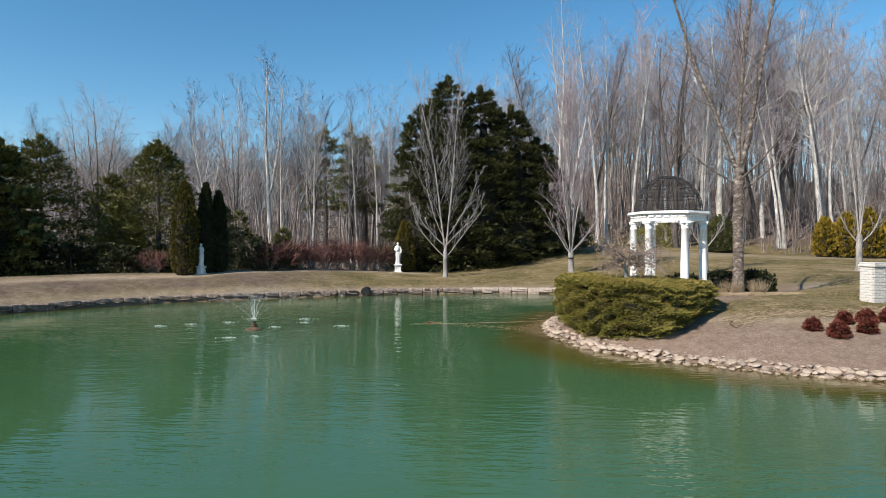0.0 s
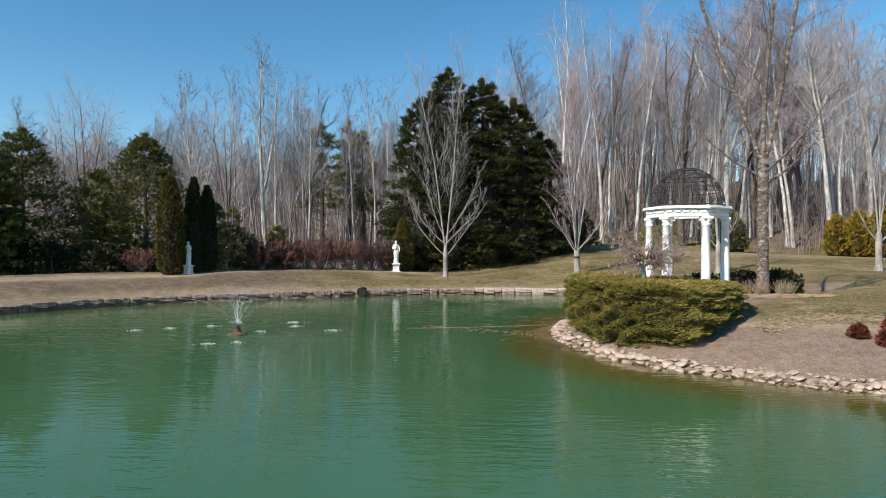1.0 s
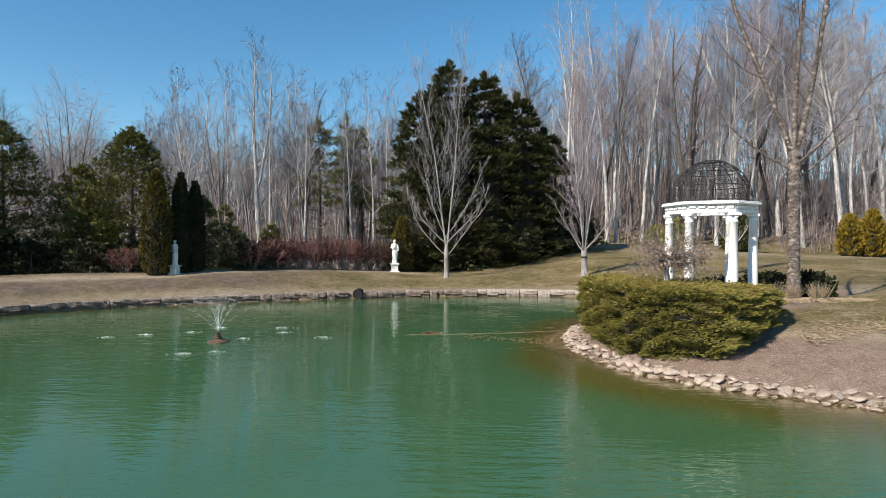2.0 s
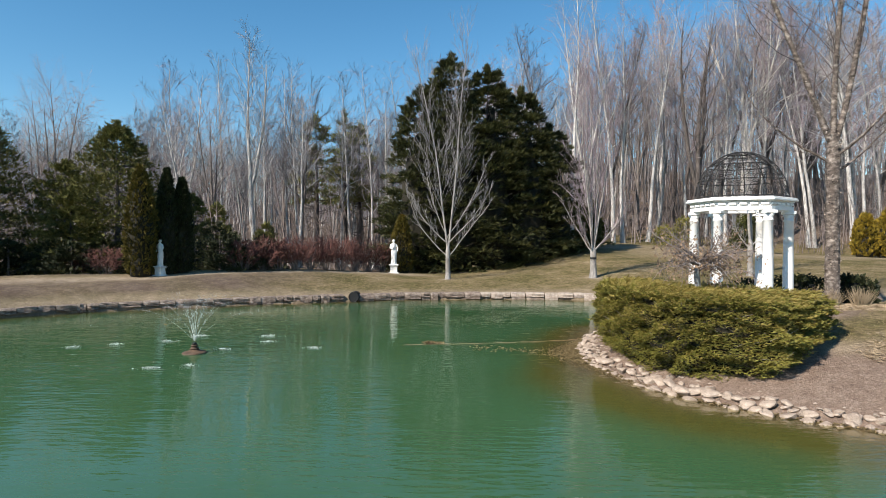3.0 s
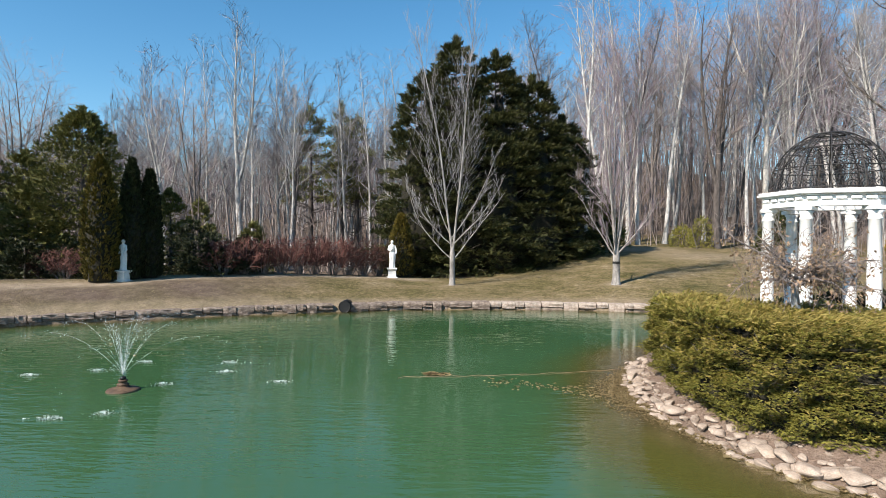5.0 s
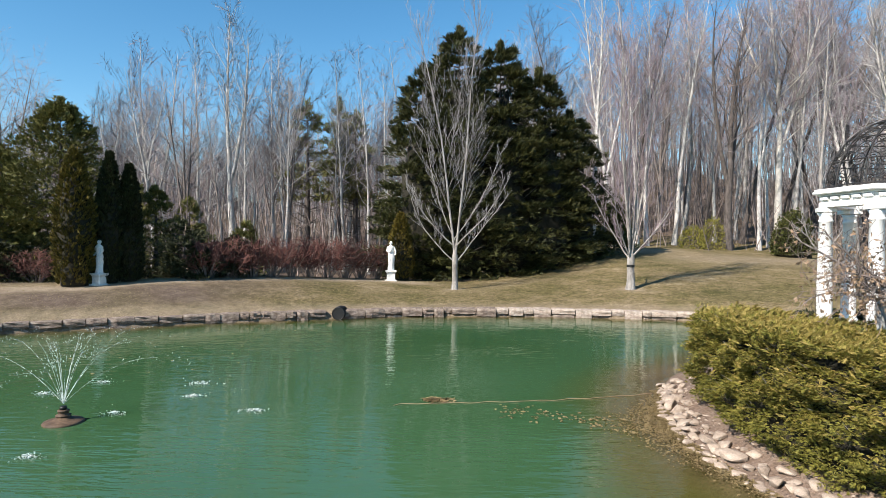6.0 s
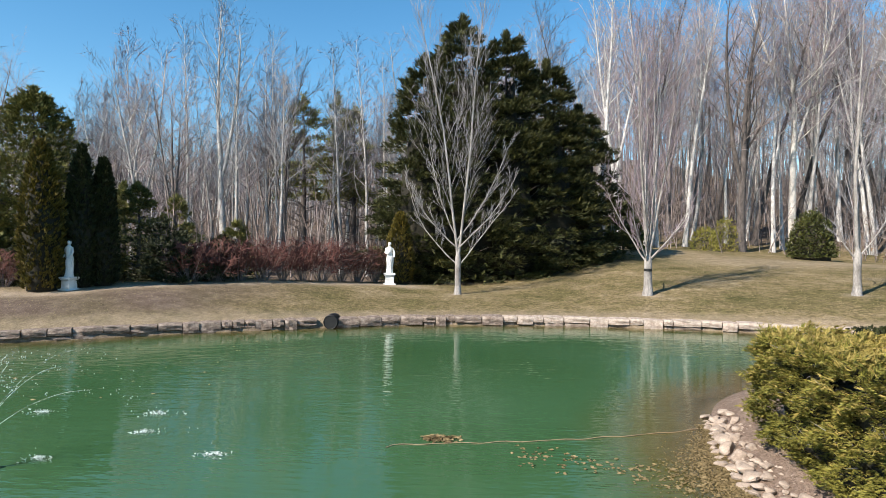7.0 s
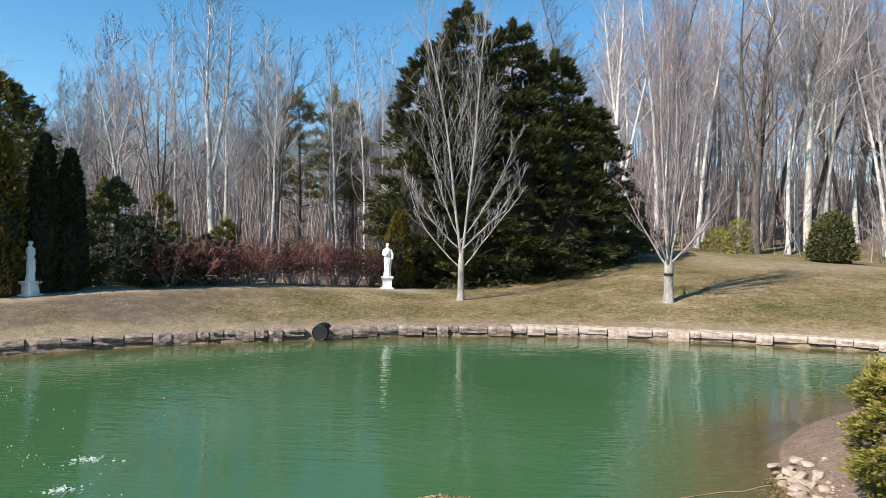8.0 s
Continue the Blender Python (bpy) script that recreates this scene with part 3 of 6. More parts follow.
def build_wall():
    """The low stone edging of the far bank, one course of blocks on broken footing stones."""
    wall = tagged(new("retaining_wall"), "low brown stone retaining wall along the water", "wall", kind="structure")
    rng = random.Random(5)
    blocks = [rough_block(i, WALL_STONE) for i in range(10)]
    caps = [rough_block(20 + i, WALL_CAP, 0.07) for i in range(5)]
    lo = int(np.argmin(np.hypot(SHORE[:, 0] + 18.5, SHORE[:, 1] - 18)))
    hi = int(np.argmin(np.hypot(SHORE[:, 0] - 13.1, SHORE[:, 1] - 27.6)))
    line = SHORE[lo:hi]
    run = np.concatenate(([0], np.cumsum(np.hypot(*np.diff(line, axis=0).T))))

    def spot(s):
        x, y = np.interp(s, run, line[:, 0]), np.interp(s, run, line[:, 1])
        x2, y2 = np.interp(s + 0.2, run, line[:, 0]), np.interp(s + 0.2, run, line[:, 1])
        return x, y, math.degrees(math.atan2(y2 - y, x2 - x))

    def lay(me, s, length, depth, tall, z, push):
        x, y, a = spot(s + length / 2)
        ob = part("stone", me, wall)
        n = Vector((-math.sin(radians(a)), math.cos(radians(a))))
        ob.matrix_world = pose(x + n.x * push, y + n.y * push, z, rng.uniform(-2, 2), rng.uniform(-1.2, 1.2), a + rng.uniform(-2.5, 2.5)) @ Matrix.Diagonal((length, depth, tall, 1))

    s = 0.0
    while s < run[-1] - 0.5:
        length = rng.choice((0.34, 0.46, 0.56, 0.66, 0.78)) * rng.uniform(0.85, 1.15)
        top = 0.31 + rng.uniform(-0.012, 0.012)
        x, y, a = spot(s + length / 2)
        if abs(x + 4.75) < 0.42:
            s += 0.16
            continue
        right = x > 0.5
        tall = rng.uniform(0.22, 0.28)
        deep = rng.random() < 0.35
        me = rng.choice(caps if right else blocks)
        if deep:
            lay(me, s, length - 0.022, 0.5, tall + 0.06, top - (tall + 0.06) / 2, 0.16 + rng.uniform(-0.03, 0.03))
        else:
            lay(me, s, length - 0.022, 0.5, 0.205, top - 0.1025, 0.16 + rng.uniform(-0.03, 0.03))
            lay(rng.choice(blocks), s + 0.04, length - 0.08, 0.42, 0.2, -0.005, 0.21 + rng.uniform(-0.05, 0.05))
        s += length


def build_rubble():
    """Pale broken rocks along the edge of the planted point."""
    edge = tagged(new("rock_edging"), "pale tan broken rocks along the water's edge", "rock edging", kind="structure")
    rng = random.Random(9)
    rocks = [rock(i, RUBBLE) for i in range(12)]
    lo = int(np.argmin(np.hypot(SHORE[:, 0] - 3.6, SHORE[:, 1] - 21.4)))
    hi = int(np.argmin(np.hypot(SHORE[:, 0] - 10.6, SHORE[:, 1] - 11.0)))
    line = SHORE[lo:hi]
    run = np.concatenate(([0], np.cumsum(np.hypot(*np.diff(line, axis=0).T))))
    put = []
    for row, sizes, lift, gap in ((0.02, (0.10, 0.13, 0.16, 0.20), 0.0, 0.82), (0.17, (0.13, 0.16, 0.20, 0.25), 0.03, 0.80), (0.32, (0.09, 0.12, 0.16), 0.03, 1.3)):
        s = 0.0
        while s < run[-1] and len(put) < 290:
            size = rng.choice(sizes) * rng.uniform(0.85, 1.15)
            x, y = np.interp(s, run, line[:, 0]), np.interp(s, run, line[:, 1])
            x2, y2 = np.interp(s + 0.2, run, line[:, 0]), np.interp(s + 0.2, run, line[:, 1])
            a = math.atan2(y2 - y, x2 - x)
            off = row + rng.uniform(-0.07, 0.07)
            put.append((x - math.sin(a) * off, y + math.cos(a) * off))
            z = -0.02 + 0.36 * max(off, 0) + lift + 0.10 * size
            ob = part("rock", rng.choice(rocks), edge)
            ob.matrix_world = pose(*put[-1], z, rng.uniform(-16, 16), rng.uniform(-16, 16), math.degrees(a) + rng.uniform(-50, 50)) @ Matrix.Diagonal((size * rng.uniform(1.05, 1.5), size, size * rng.uniform(0.5, 0.8), 1))
            s += size * gap * rng.uniform(0.9, 1.5)
    rng2 = np.random.default_rng(12)
    n = 300
    s = rng2.uniform(0, run[-1], n)
    row = 0.05 + 0.5 * rng2.random(n)
    x, y = np.interp(s, run, line[:, 0]), np.interp(s, run, line[:, 1])
    x2, y2 = np.interp(s + 0.2, run, line[:, 0]), np.interp(s + 0.2, run, line[:, 1])
    a = np.arctan2(y2 - y, x2 - x)
    at = np.stack((x - np.sin(a) * row, y + np.cos(a) * row, -0.01 + 0.40 * row), -1)
    oct_v = np.array([(1.3, 0, 0.1), (0.2, 1, 0), (-1.1, 0.2, 0), (0, -1, 0.1), (0.1, 0, 0.7), (0, 0, -0.6)])
    oct_f = np.array([(0, 1, 4), (1, 2, 4), (2, 3, 4), (3, 0, 4), (1, 0, 5), (2, 1, 5), (3, 2, 5), (0, 3, 5)])
    size = 0.012 + 0.028 * rng2.random(n) ** 1.5
    w = rng2.uniform(0, 6.283, n)
    spin = np.stack((np.stack((np.cos(w), -np.sin(w), 0 * w), -1), np.stack((np.sin(w), np.cos(w), 0 * w), -1), np.stack((0 * w, 0 * w, 1 + 0 * w), -1)), 1)
    v = at[:, None] + size[:, None, None] * np.einsum("nij,kj->nki", spin, oct_v)
    q = oct_f[None] + 6 * np.arange(n)[:, None, None]
    part("gravel", quads_mesh("gravel", v.reshape(-1, 3), q.reshape(-1, 3), RUBBLE, False), edge, kind="stuff")


build_ground()
build_water()
build_wall()
build_rubble()


def ground_z(x, y):
    return float(height(np.array([x]), np.array([y]))[0])

# ---------------------------------------------------------------- trees and shrubs
def bend(rng, start, way, length, n, wander, lift):
    """A wandering line that turns upwards (lift > 0) or sags."""
    p, d, step = [np.array(start, float)], np.array(way, float), length / n
    d /= np.linalg.norm(d)
    for _ in range(n):
        d = d + rng.normal(0, wander, 3) + np.array((0, 0, lift))
        d /= np.linalg.norm(d)
        p.append(p[-1] + d * step)
    return np.array(p)


def bare_tree(seed, tall, thick, clear=0.3, limbs=16, reach=0.28, steep=0.9, lift=0.08, twig=6, fork=0, lean=0.03, sub=7, fine=0.0082):
    """Meshes (trunk, branches, twigs) of a leafless tree standing at the origin."""
    rng = np.random.default_rng(seed)
    wood, branch, tips = Tubes(), Tubes(), Tubes()
    stems = []
    main = bend(rng, (0, 0, -0.25), (rng.normal(0, lean), rng.normal(0, lean), 1), tall, 12, 0.035, 0.03)
    stems.append((main, 1.25 * thick * (1 - 0.97 * np.linspace(0, 1, 13)) ** 1.2 * np.where(np.arange(13) == 0, 1.35, 1) + 0.006))
    for f in range(fork):
        a = f * 2.4 + rng.uniform(0, 1)
        i = rng.integers(3, 6)
        L = tall * (1 - i / 12) * rng.uniform(0.75, 0.95)
        s = bend(rng, main[i], (math.cos(a) * 0.3, math.sin(a) * 0.3, 1), L, 9, 0.05, 0.08)
        stems.append((s, stems[0][1][i] * 0.72 * (1 - np.linspace(0, 1, 10)) ** 0.8 + 0.01))
    for line, rad in stems:
        wood.add(line, rad, 8)
    for si, (line, rad) in enumerate(stems):
        m = len(line) - 1
        lo = clear if si == 0 else 0.2
        count = limbs if si == 0 else limbs // 2
        for k in range(count):
            t = lo + (0.94 - lo) * (k + rng.uniform(0, 0.9)) / count
            i = t * m
            i0 = min(int(i), m - 1)
            at = line[i0] + (line[i0 + 1] - line[i0]) * (i - i0)
            r = np.interp(i, np.arange(m + 1), rad)
            a = k * 2.4 + rng.normal(0, 0.4)
            L = reach * tall * (1.25 - 0.75 * t) * rng.uniform(0.6, 1.3)
            up = steep * rng.uniform(0.6, 1.5) * (0.7 + 0.9 * t)
            limb = bend(rng, at, (math.cos(a), math.sin(a), up), L, 5, 0.17, lift + 0.07)
            rl = max(fine * 1.8, min(r * 0.55, 0.010 + L * 0.0075))
            wood.add(limb, rl * (1 - 0.75 * np.linspace(0, 1, 6)), 3)
            for j in range(sub):
                u = 0.15 + 0.85 * (j + rng.random()) / sub
                f = u * 5
                f0 = min(int(f), 4)
                p = limb[f0] + (limb[f0 + 1] - limb[f0]) * (f - f0)
                d = limb[f0 + 1] - limb[f0]
                d = d / np.linalg.norm(d) + rng.normal(0, 0.55, 3) + np.array((0, 0, 0.2))
                l2 = L * rng.uniform(0.3, 0.55) * (1.15 - 0.4 * u)
                b = bend(rng, p, d, l2, 2, 0.16, lift + 0.05)
                branch.add(b, max(fine * 1.25, rl * 0.5 * (1 - 0.5 * u)) * np.array((1, 0.8, 0.45)), 2)
                for _ in range(twig):
                    w = rng.integers(1, 3)
                    e = b[w] - b[w - 1]
                    e = e / np.linalg.norm(e) + rng.normal(0, 0.5, 3) + np.array((0, 0, 0.22))
                    tips.add(bend(rng, b[w] * 0.6 + b[w - 1] * 0.4, e, l2 * rng.uniform(0.35, 0.8), 1, 0.2, lift), fine * rng.uniform(0.7, 1.15) * np.array((1, 0.45)), 2)
    return wood, branch, tips


def tree_proto(at, label, category, group, wood_mat, twig_mat, spec, turn=0.0, grow=1.0):
    wood, branch, tips = bare_tree(**spec)
    t = thing("bare_tree", at, label, category, group, turn)
    t.scale = (grow,) * 3
    part("trunk", wood.mesh("trunk", wood_mat), t)
    part("crown", branch.mesh("crown", twig_mat), t, kind="stuff")
    part("twig_haze", tips.mesh("twig_haze", twig_mat), t, kind="stuff")
    return t


def conifer_points(rng, tall, wide, count, low=0.05, power=0.8, droop=-0.1, ragged=0.22, shell=0.55, tuft=26):
    """Places and directions of sprays along many separate boughs, which give the crown its ragged outline."""
    boughs = max(40, count // tuft)
    bt = low + (0.985 - low) * rng.random(boughs) ** 1.1
    ba = rng.uniform(0, 2 * np.pi, boughs)
    bl = wide * np.minimum(1, (1 - bt) ** power * 1.05 + 0.05) * np.minimum(1, 0.75 + bt * 2.5) * (1 + ragged * rng.normal(0, 0.75, boughs))
    k = rng.integers(0, boughs, count)
    u = shell + (1.02 - shell) * rng.random(count) ** 0.7
    r = np.maximum(bl[k] * u, 0.02)
    a = ba[k] + rng.normal(0, 0.20, count) / (0.5 + r / wide)
    curve = 0.30 * (u - 0.55) * bl[k] + droop * r * (0.5 + u * u)
    z = bt[k] * tall + curve + rng.normal(0, 0.11 if tuft < 40 else 0.07, count) * (0.4 + 0.12 * wide)
    at = np.stack((r * np.cos(a), r * np.sin(a), np.maximum(z, 0.05)), -1)
    out = np.stack((np.cos(a), np.sin(a), 0.25 + 0.7 * bt[k]), -1) + rng.normal(0, 0.42, (count, 3))
    tip = rng.integers(0, count, count // 40)
    at[tip] = np.stack((rng.normal(0, 0.07, len(tip)), rng.normal(0, 0.07, len(tip)), tall * (0.93 + 0.09 * rng.random(len(tip)))), -1)
    out[tip] = np.stack((rng.normal(0, 0.4, len(tip)), rng.normal(0, 0.4, len(tip)), np.ones(len(tip))), -1)
    return at, out


def conifer(at, label, group, tall, wide, mat, seed, count=5200, low=0.05, power=0.8, size=1.0, ragged=0.22, name="conifer", category="conifer", shell=0.55, length=0.34, width=0.045, tuft=26, twist=0.7, core=0.0):
    rng = np.random.default_rng(seed)
    t = thing(name, at, label, category, group)
    w = Tubes()
    w.add([(0, 0, -0.2), (0.03, 0, tall * 0.4), (0, 0.02, tall * 0.93)], [0.02 * tall + 0.03, 0.014 * tall + 0.02, 0.012], 8)
    for k in range(int(tall * 5)):
        z = tall * (0.06 + 0.85 * rng.random())
        a = rng.uniform(0, 6.283)
        L = 0.8 * wide * min(1, (1 - z / tall) ** power + 0.05)
        w.add(bend(rng, (0, 0, z), (math.cos(a), math.sin(a), 0.15), L, 3, 0.1, 0.03), np.array((0.035, 0.026, 0.018, 0.008)) * (0.5 + tall / 16), 4)
    part("trunk", w.mesh("trunk", BARK_DARK), t)
    # added dark solid: paints the crown's inner shade and closes its gaps
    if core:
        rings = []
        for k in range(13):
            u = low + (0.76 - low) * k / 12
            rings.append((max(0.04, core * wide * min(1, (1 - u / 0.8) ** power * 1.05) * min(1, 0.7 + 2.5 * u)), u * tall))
        inner = lathe("inner_shade_body", rings, SHADE_CORE, 18)
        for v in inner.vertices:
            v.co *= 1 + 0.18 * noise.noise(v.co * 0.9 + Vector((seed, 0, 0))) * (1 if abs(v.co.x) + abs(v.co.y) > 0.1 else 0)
        part("inner_shade_body", inner, t)
    p, o = conifer_points(rng, tall, wide, count, low, power, -0.15, ragged, shell, tuft)
    part("crown", sprays("crown", p, o, size * rng.uniform(0.6, 1.35, count), mat, seed, length, width, 5, 0.8, 0.2, twist), t, kind="stuff")
    return t


def column_evergreen(at, label, group, tall, wide, mat, seed, count, name, length=0.2, width=0.02):
    """A tight upright evergreen: a near-black body painted as inner shade, clad in small upswept fans."""
    rng = np.random.default_rng(seed)
    t = thing(name, at, label, "arborvitae", group)

    def girth(u, a):
        body = np.minimum(1, 0.80 + 1.4 * u) * np.clip(1 - ((u - 0.22) / 0.79) ** 2, 0, 1) ** 0.75
        return wide * np.where(u < 0.22, np.minimum(1, 0.80 + 0.9 * u), body) * (1 + 0.08 * np.sin(a * 3 + u * 7 + seed) + 0.06 * np.sin(a * 7 - u * 13))

    u, a = rng.random(count) ** 0.9, rng.uniform(0, 6.283, count)
    r = girth(u, a) * rng.uniform(0.80, 1.04, count)
    p = np.stack((r * np.cos(a), r * np.sin(a), 0.04 + u * (tall - 0.1)), -1)
    o = np.stack((np.cos(a), np.sin(a), np.full(count, 1.5)), -1) + rng.normal(0, 0.35, (count, 3))
    part("foliage", sprays("foliage", p, o, rng.uniform(0.6, 1.3, count), mat, seed, length, width, 6, 0.6, 0.25, 0.9), t, kind="stuff")
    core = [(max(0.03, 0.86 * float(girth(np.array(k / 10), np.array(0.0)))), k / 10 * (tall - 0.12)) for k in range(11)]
    part("core", lathe("core", core, SHADE_CORE, 14), t)
    return t


def twig_shrub(at, label, group, tall, wide, mat, seed, stems=26, name="bare_shrub"):
    """A leafless vase-shaped shrub: many fine stems fanning from the base."""
    rng = np.random.default_rng(seed)
    t = thing(name, at, label, "shrub", group)
    wood, tips = Tubes(), Tubes()
    for k in range(stems):
        a, s = rng.uniform(0, 6.283), rng.random() ** 0.6
        L = tall * rng.uniform(0.75, 1.05)
        b = bend(rng, (0.14 * wide * s * math.cos(a), 0.14 * wide * s * math.sin(a), -0.05), (0.75 * s * wide / tall * math.cos(a), 0.75 * s * wide / tall * math.sin(a), 1), L, 6, 0.08, 0.0)
        wood.add(b, 0.014 * np.array((1.2, 1, 0.8, 0.65, 0.5, 0.4, 0.25)), 4)
        for j in range(17):
            i = rng.integers(2, 6)
            p = b[i] + (b[i + 1] - b[i]) * rng.random()
            d = (b[i + 1] - b[i]) / np.linalg.norm(b[i + 1] - b[i]) + rng.normal(0, 0.5, 3)
            c = bend(rng, p, d, tall * rng.uniform(0.14, 0.3), 3, 0.2, 0.02)
            tips.add(c, 0.011 * np.array((1, 0.9, 0.7, 0.4)), 2)
            for _ in range(2):
                d2 = c[2] - c[1]
                tips.add(bend(rng, c[rng.integers(1, 3)], d2 / np.linalg.norm(d2) + rng.normal(0, 0.6, 3), tall * rng.uniform(0.06, 0.14), 2, 0.2, 0.0), 0.0095 * np.array((1, 0.8, 0.5)), 2)
    part("stem_fan", wood.mesh("stem_fan", BARK_BROWN), t, kind="stuff")
    part("twig_haze", tips.mesh("twig_haze", mat), t, kind="stuff")
    return t


def leafy_shrub(at, label, group, size, mat, seed, count=900, name="shrub", core=True, length=0.09, width=0.03, boxy=0.0):
    """A rounded evergreen shrub: a near-black body standing for inner shade under a skin of small leaf fans."""
    rng = np.random.default_rng(seed)
    t = thing(name, at, label, "shrub", group)
    d = rng.normal(0, 1, (count, 3))
    d[:, 2] = np.abs(d[:, 2]) * 1.0 - 0.15
    d /= np.linalg.norm(d, axis=1)[:, None]
    cube = d / np.max(np.abs(d), axis=1)[:, None]
    e = d * (1 - boxy) + cube * boxy
    k = 0.84 + 0.2 * rng.random(count) + 0.08 * np.sin(7 * d[:, 0] + 3 * seed) * np.cos(6 * d[:, 1] + 5 * d[:, 2])
    p = e * k[:, None] * np.array(size) / np.array((2, 2, 1))
    p[:, 2] = np.maximum(p[:, 2], 0.02)
    part("foliage", sprays("foliage", p, d + rng.normal(0, 0.45, (count, 3)) + np.array((0, 0, 0.35)), rng.uniform(0.7, 1.3, count), mat, seed, length, width, 5, 0.9, 0.3, 0.8), t, kind="stuff")
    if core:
        part("core", blob("core", 1.0, SHADE_CORE, 0.2, seed, (size[0] * 0.41 * (1 + 0.25 * boxy), size[1] * 0.41 * (1 + 0.25 * boxy), size[2] * 0.86)), t)
    return t

# ---------------------------------------------------------------- garden pavilion
PAVILION = (7.25, 20.2)


def pavilion():
    x, y = PAVILION
    z0, z1 = 1.12, 3.42
    g = thing("pavilion", (x, y, z0), "white six-columned garden pavilion with a black iron dome", "pavilion")
    corners = [Vector((math.cos(radians(39 + 60 * k)), math.sin(radians(39 + 60 * k)))) for k in range(6)]
    tall = z1 - z0
    shaft = lathe("shaft", [(0.16, 0.16), (0.165, 0.19), (0.16, 0.22), (0.135, 0.245), (0.126, 0.30), (0.125, tall * 0.4), (0.106, tall - 0.26), (0.12, tall - 0.25), (0.12, tall - 0.22), (0.106, tall - 0.21),
                            (0.106, tall - 0.15), (0.14, tall - 0.09)], WHITE_PAINT, 28)
    base = from_bm("plinth", block((0.40, 0.40, 0.16), 0.012, (0, 0, -0.0)), WHITE_PAINT)
    abacus = from_bm("abacus", block((0.30, 0.30, 0.08), 0.01, (0, 0, tall - 0.08)), WHITE_PAINT)
    for c in corners:
        p = c * 1.1
        col = part("column", shaft, g)
        col.matrix_local = pose(p.x, p.y, 0, 0, 0, math.degrees(math.atan2(c.y, c.x)))
        for nm, me in (("plinth", base), ("abacus", abacus)):
            part(nm, me, col)

    def ring(name, r_in, r_out, lo, hi, bevel=0.008):
        bm = bmesh.new()
        for lvl in (lo, hi):
            for r in (r_in, r_out):
                for c in corners:
                    bm.verts.new((c.x * r, c.y * r, lvl))
        bm.verts.ensure_lookup_table()
        v = bm.verts
        for k in range(6):
            j = (k + 1) % 6
            li, lo_, hi_, ho = 0, 6, 12, 18
            bm.faces.new((v[li + k], v[li + j], v[lo_ + j], v[lo_ + k]))
            bm.faces.new((v[hi_ + k], v[ho + k], v[ho + j], v[hi_ + j]))
            bm.faces.new((v[lo_ + k], v[lo_ + j], v[ho + j], v[ho + k]))
            bm.faces.new((v[li + j], v[li + k], v[hi_ + k], v[hi_ + j]))
        bmesh.ops.recalc_face_normals(bm, faces=bm.faces[:])
        bmesh.ops.bevel(bm, geom=bm.edges[:], offset=bevel, segments=1, affect="EDGES")
        part(name, from_bm(name, bm, WHITE_PAINT), g)

    ring("architrave", 0.97, 1.21, tall + 0.001, tall + 0.10)
    ring("frieze", 0.99, 1.175, tall + 0.102, tall + 0.20)
    ring("bed_mould", 0.98, 1.23, tall + 0.202, tall + 0.235)
    ring("cornice", 0.95, 1.32, tall + 0.237, tall + 0.29, 0.012)
    ring("crown_mould", 0.95, 1.29, tall + 0.292, tall + 0.33, 0.01)
    block_me = from_bm("modillion", block((0.17, 0.10, 0.06), 0.006), WHITE_PAINT)
    for k in range(6):
        a, b = corners[k] * 1.18, corners[(k + 1) % 6] * 1.18
        turn = math.degrees(math.atan2(b.y - a.y, b.x - a.x))
        for i in range(5):
            p = a + (b - a) * ((i + 0.5) / 5)
            m = part("modillion", block_me, g)
            m.matrix_local = pose(p.x, p.y, tall + 0.132, 0, 0, turn)
    # the dome: ribs, hoops and scrollwork of thin iron
    top, rad, dome = tall + 0.33, 1.10, 1.22

    def on_dome(lon, lat):
        return (rad * math.cos(lat) * math.cos(lon), rad * math.cos(lat) * math.sin(lon), top + dome * math.sin(lat))

    rib = Tubes()
    rib.add([on_dome(0, radians(a)) for a in range(0, 90, 6)] + [on_dome(0, radians(89))], [0.013] * 16, 6)
    rib_me = rib.mesh("rib", IRON)
    for k in range(12):
        r = part("rib", rib_me, g)
        r.matrix_local = pose(0, 0, 0, 0, 0, 30 * k)
    for lat in (2, 22, 44, 66):
        hoop = Tubes()
        hoop.add([on_dome(radians(a), radians(lat)) for a in range(0, 361, 8)], [0.012] * 46, 6)
        part("hoop", hoop.mesh("hoop", IRON), g)

    def scroll(lat, size, flip):
        pts = []
        for i in range(30):
            t = i / 29
            w, r = flip * (t * 4.2 * math.pi), size * (1 - 0.8 * t)
            pts.append(on_dome(radians(7.5 * flip) * (0.4 + 0.6 * math.cos(radians(lat))) + r * math.cos(w) / (rad * math.cos(radians(lat))), radians(lat) + r * math.sin(w) / dome))
        s = Tubes()
        s.add(pts, [0.008] * 30, 5)
        return s.mesh("scroll", IRON)

    for lat, size in ((11, 0.15), (32, 0.15), (53, 0.11), (74, 0.05)):
        for flip in (-1, 1):
            me = scroll(lat, size, flip)
            for k in range(12):
                s = part("scroll", me, g)
                s.matrix_local = pose(0, 0, 0, 0, 0, 30 * k + 15)
    return g


pavilion()


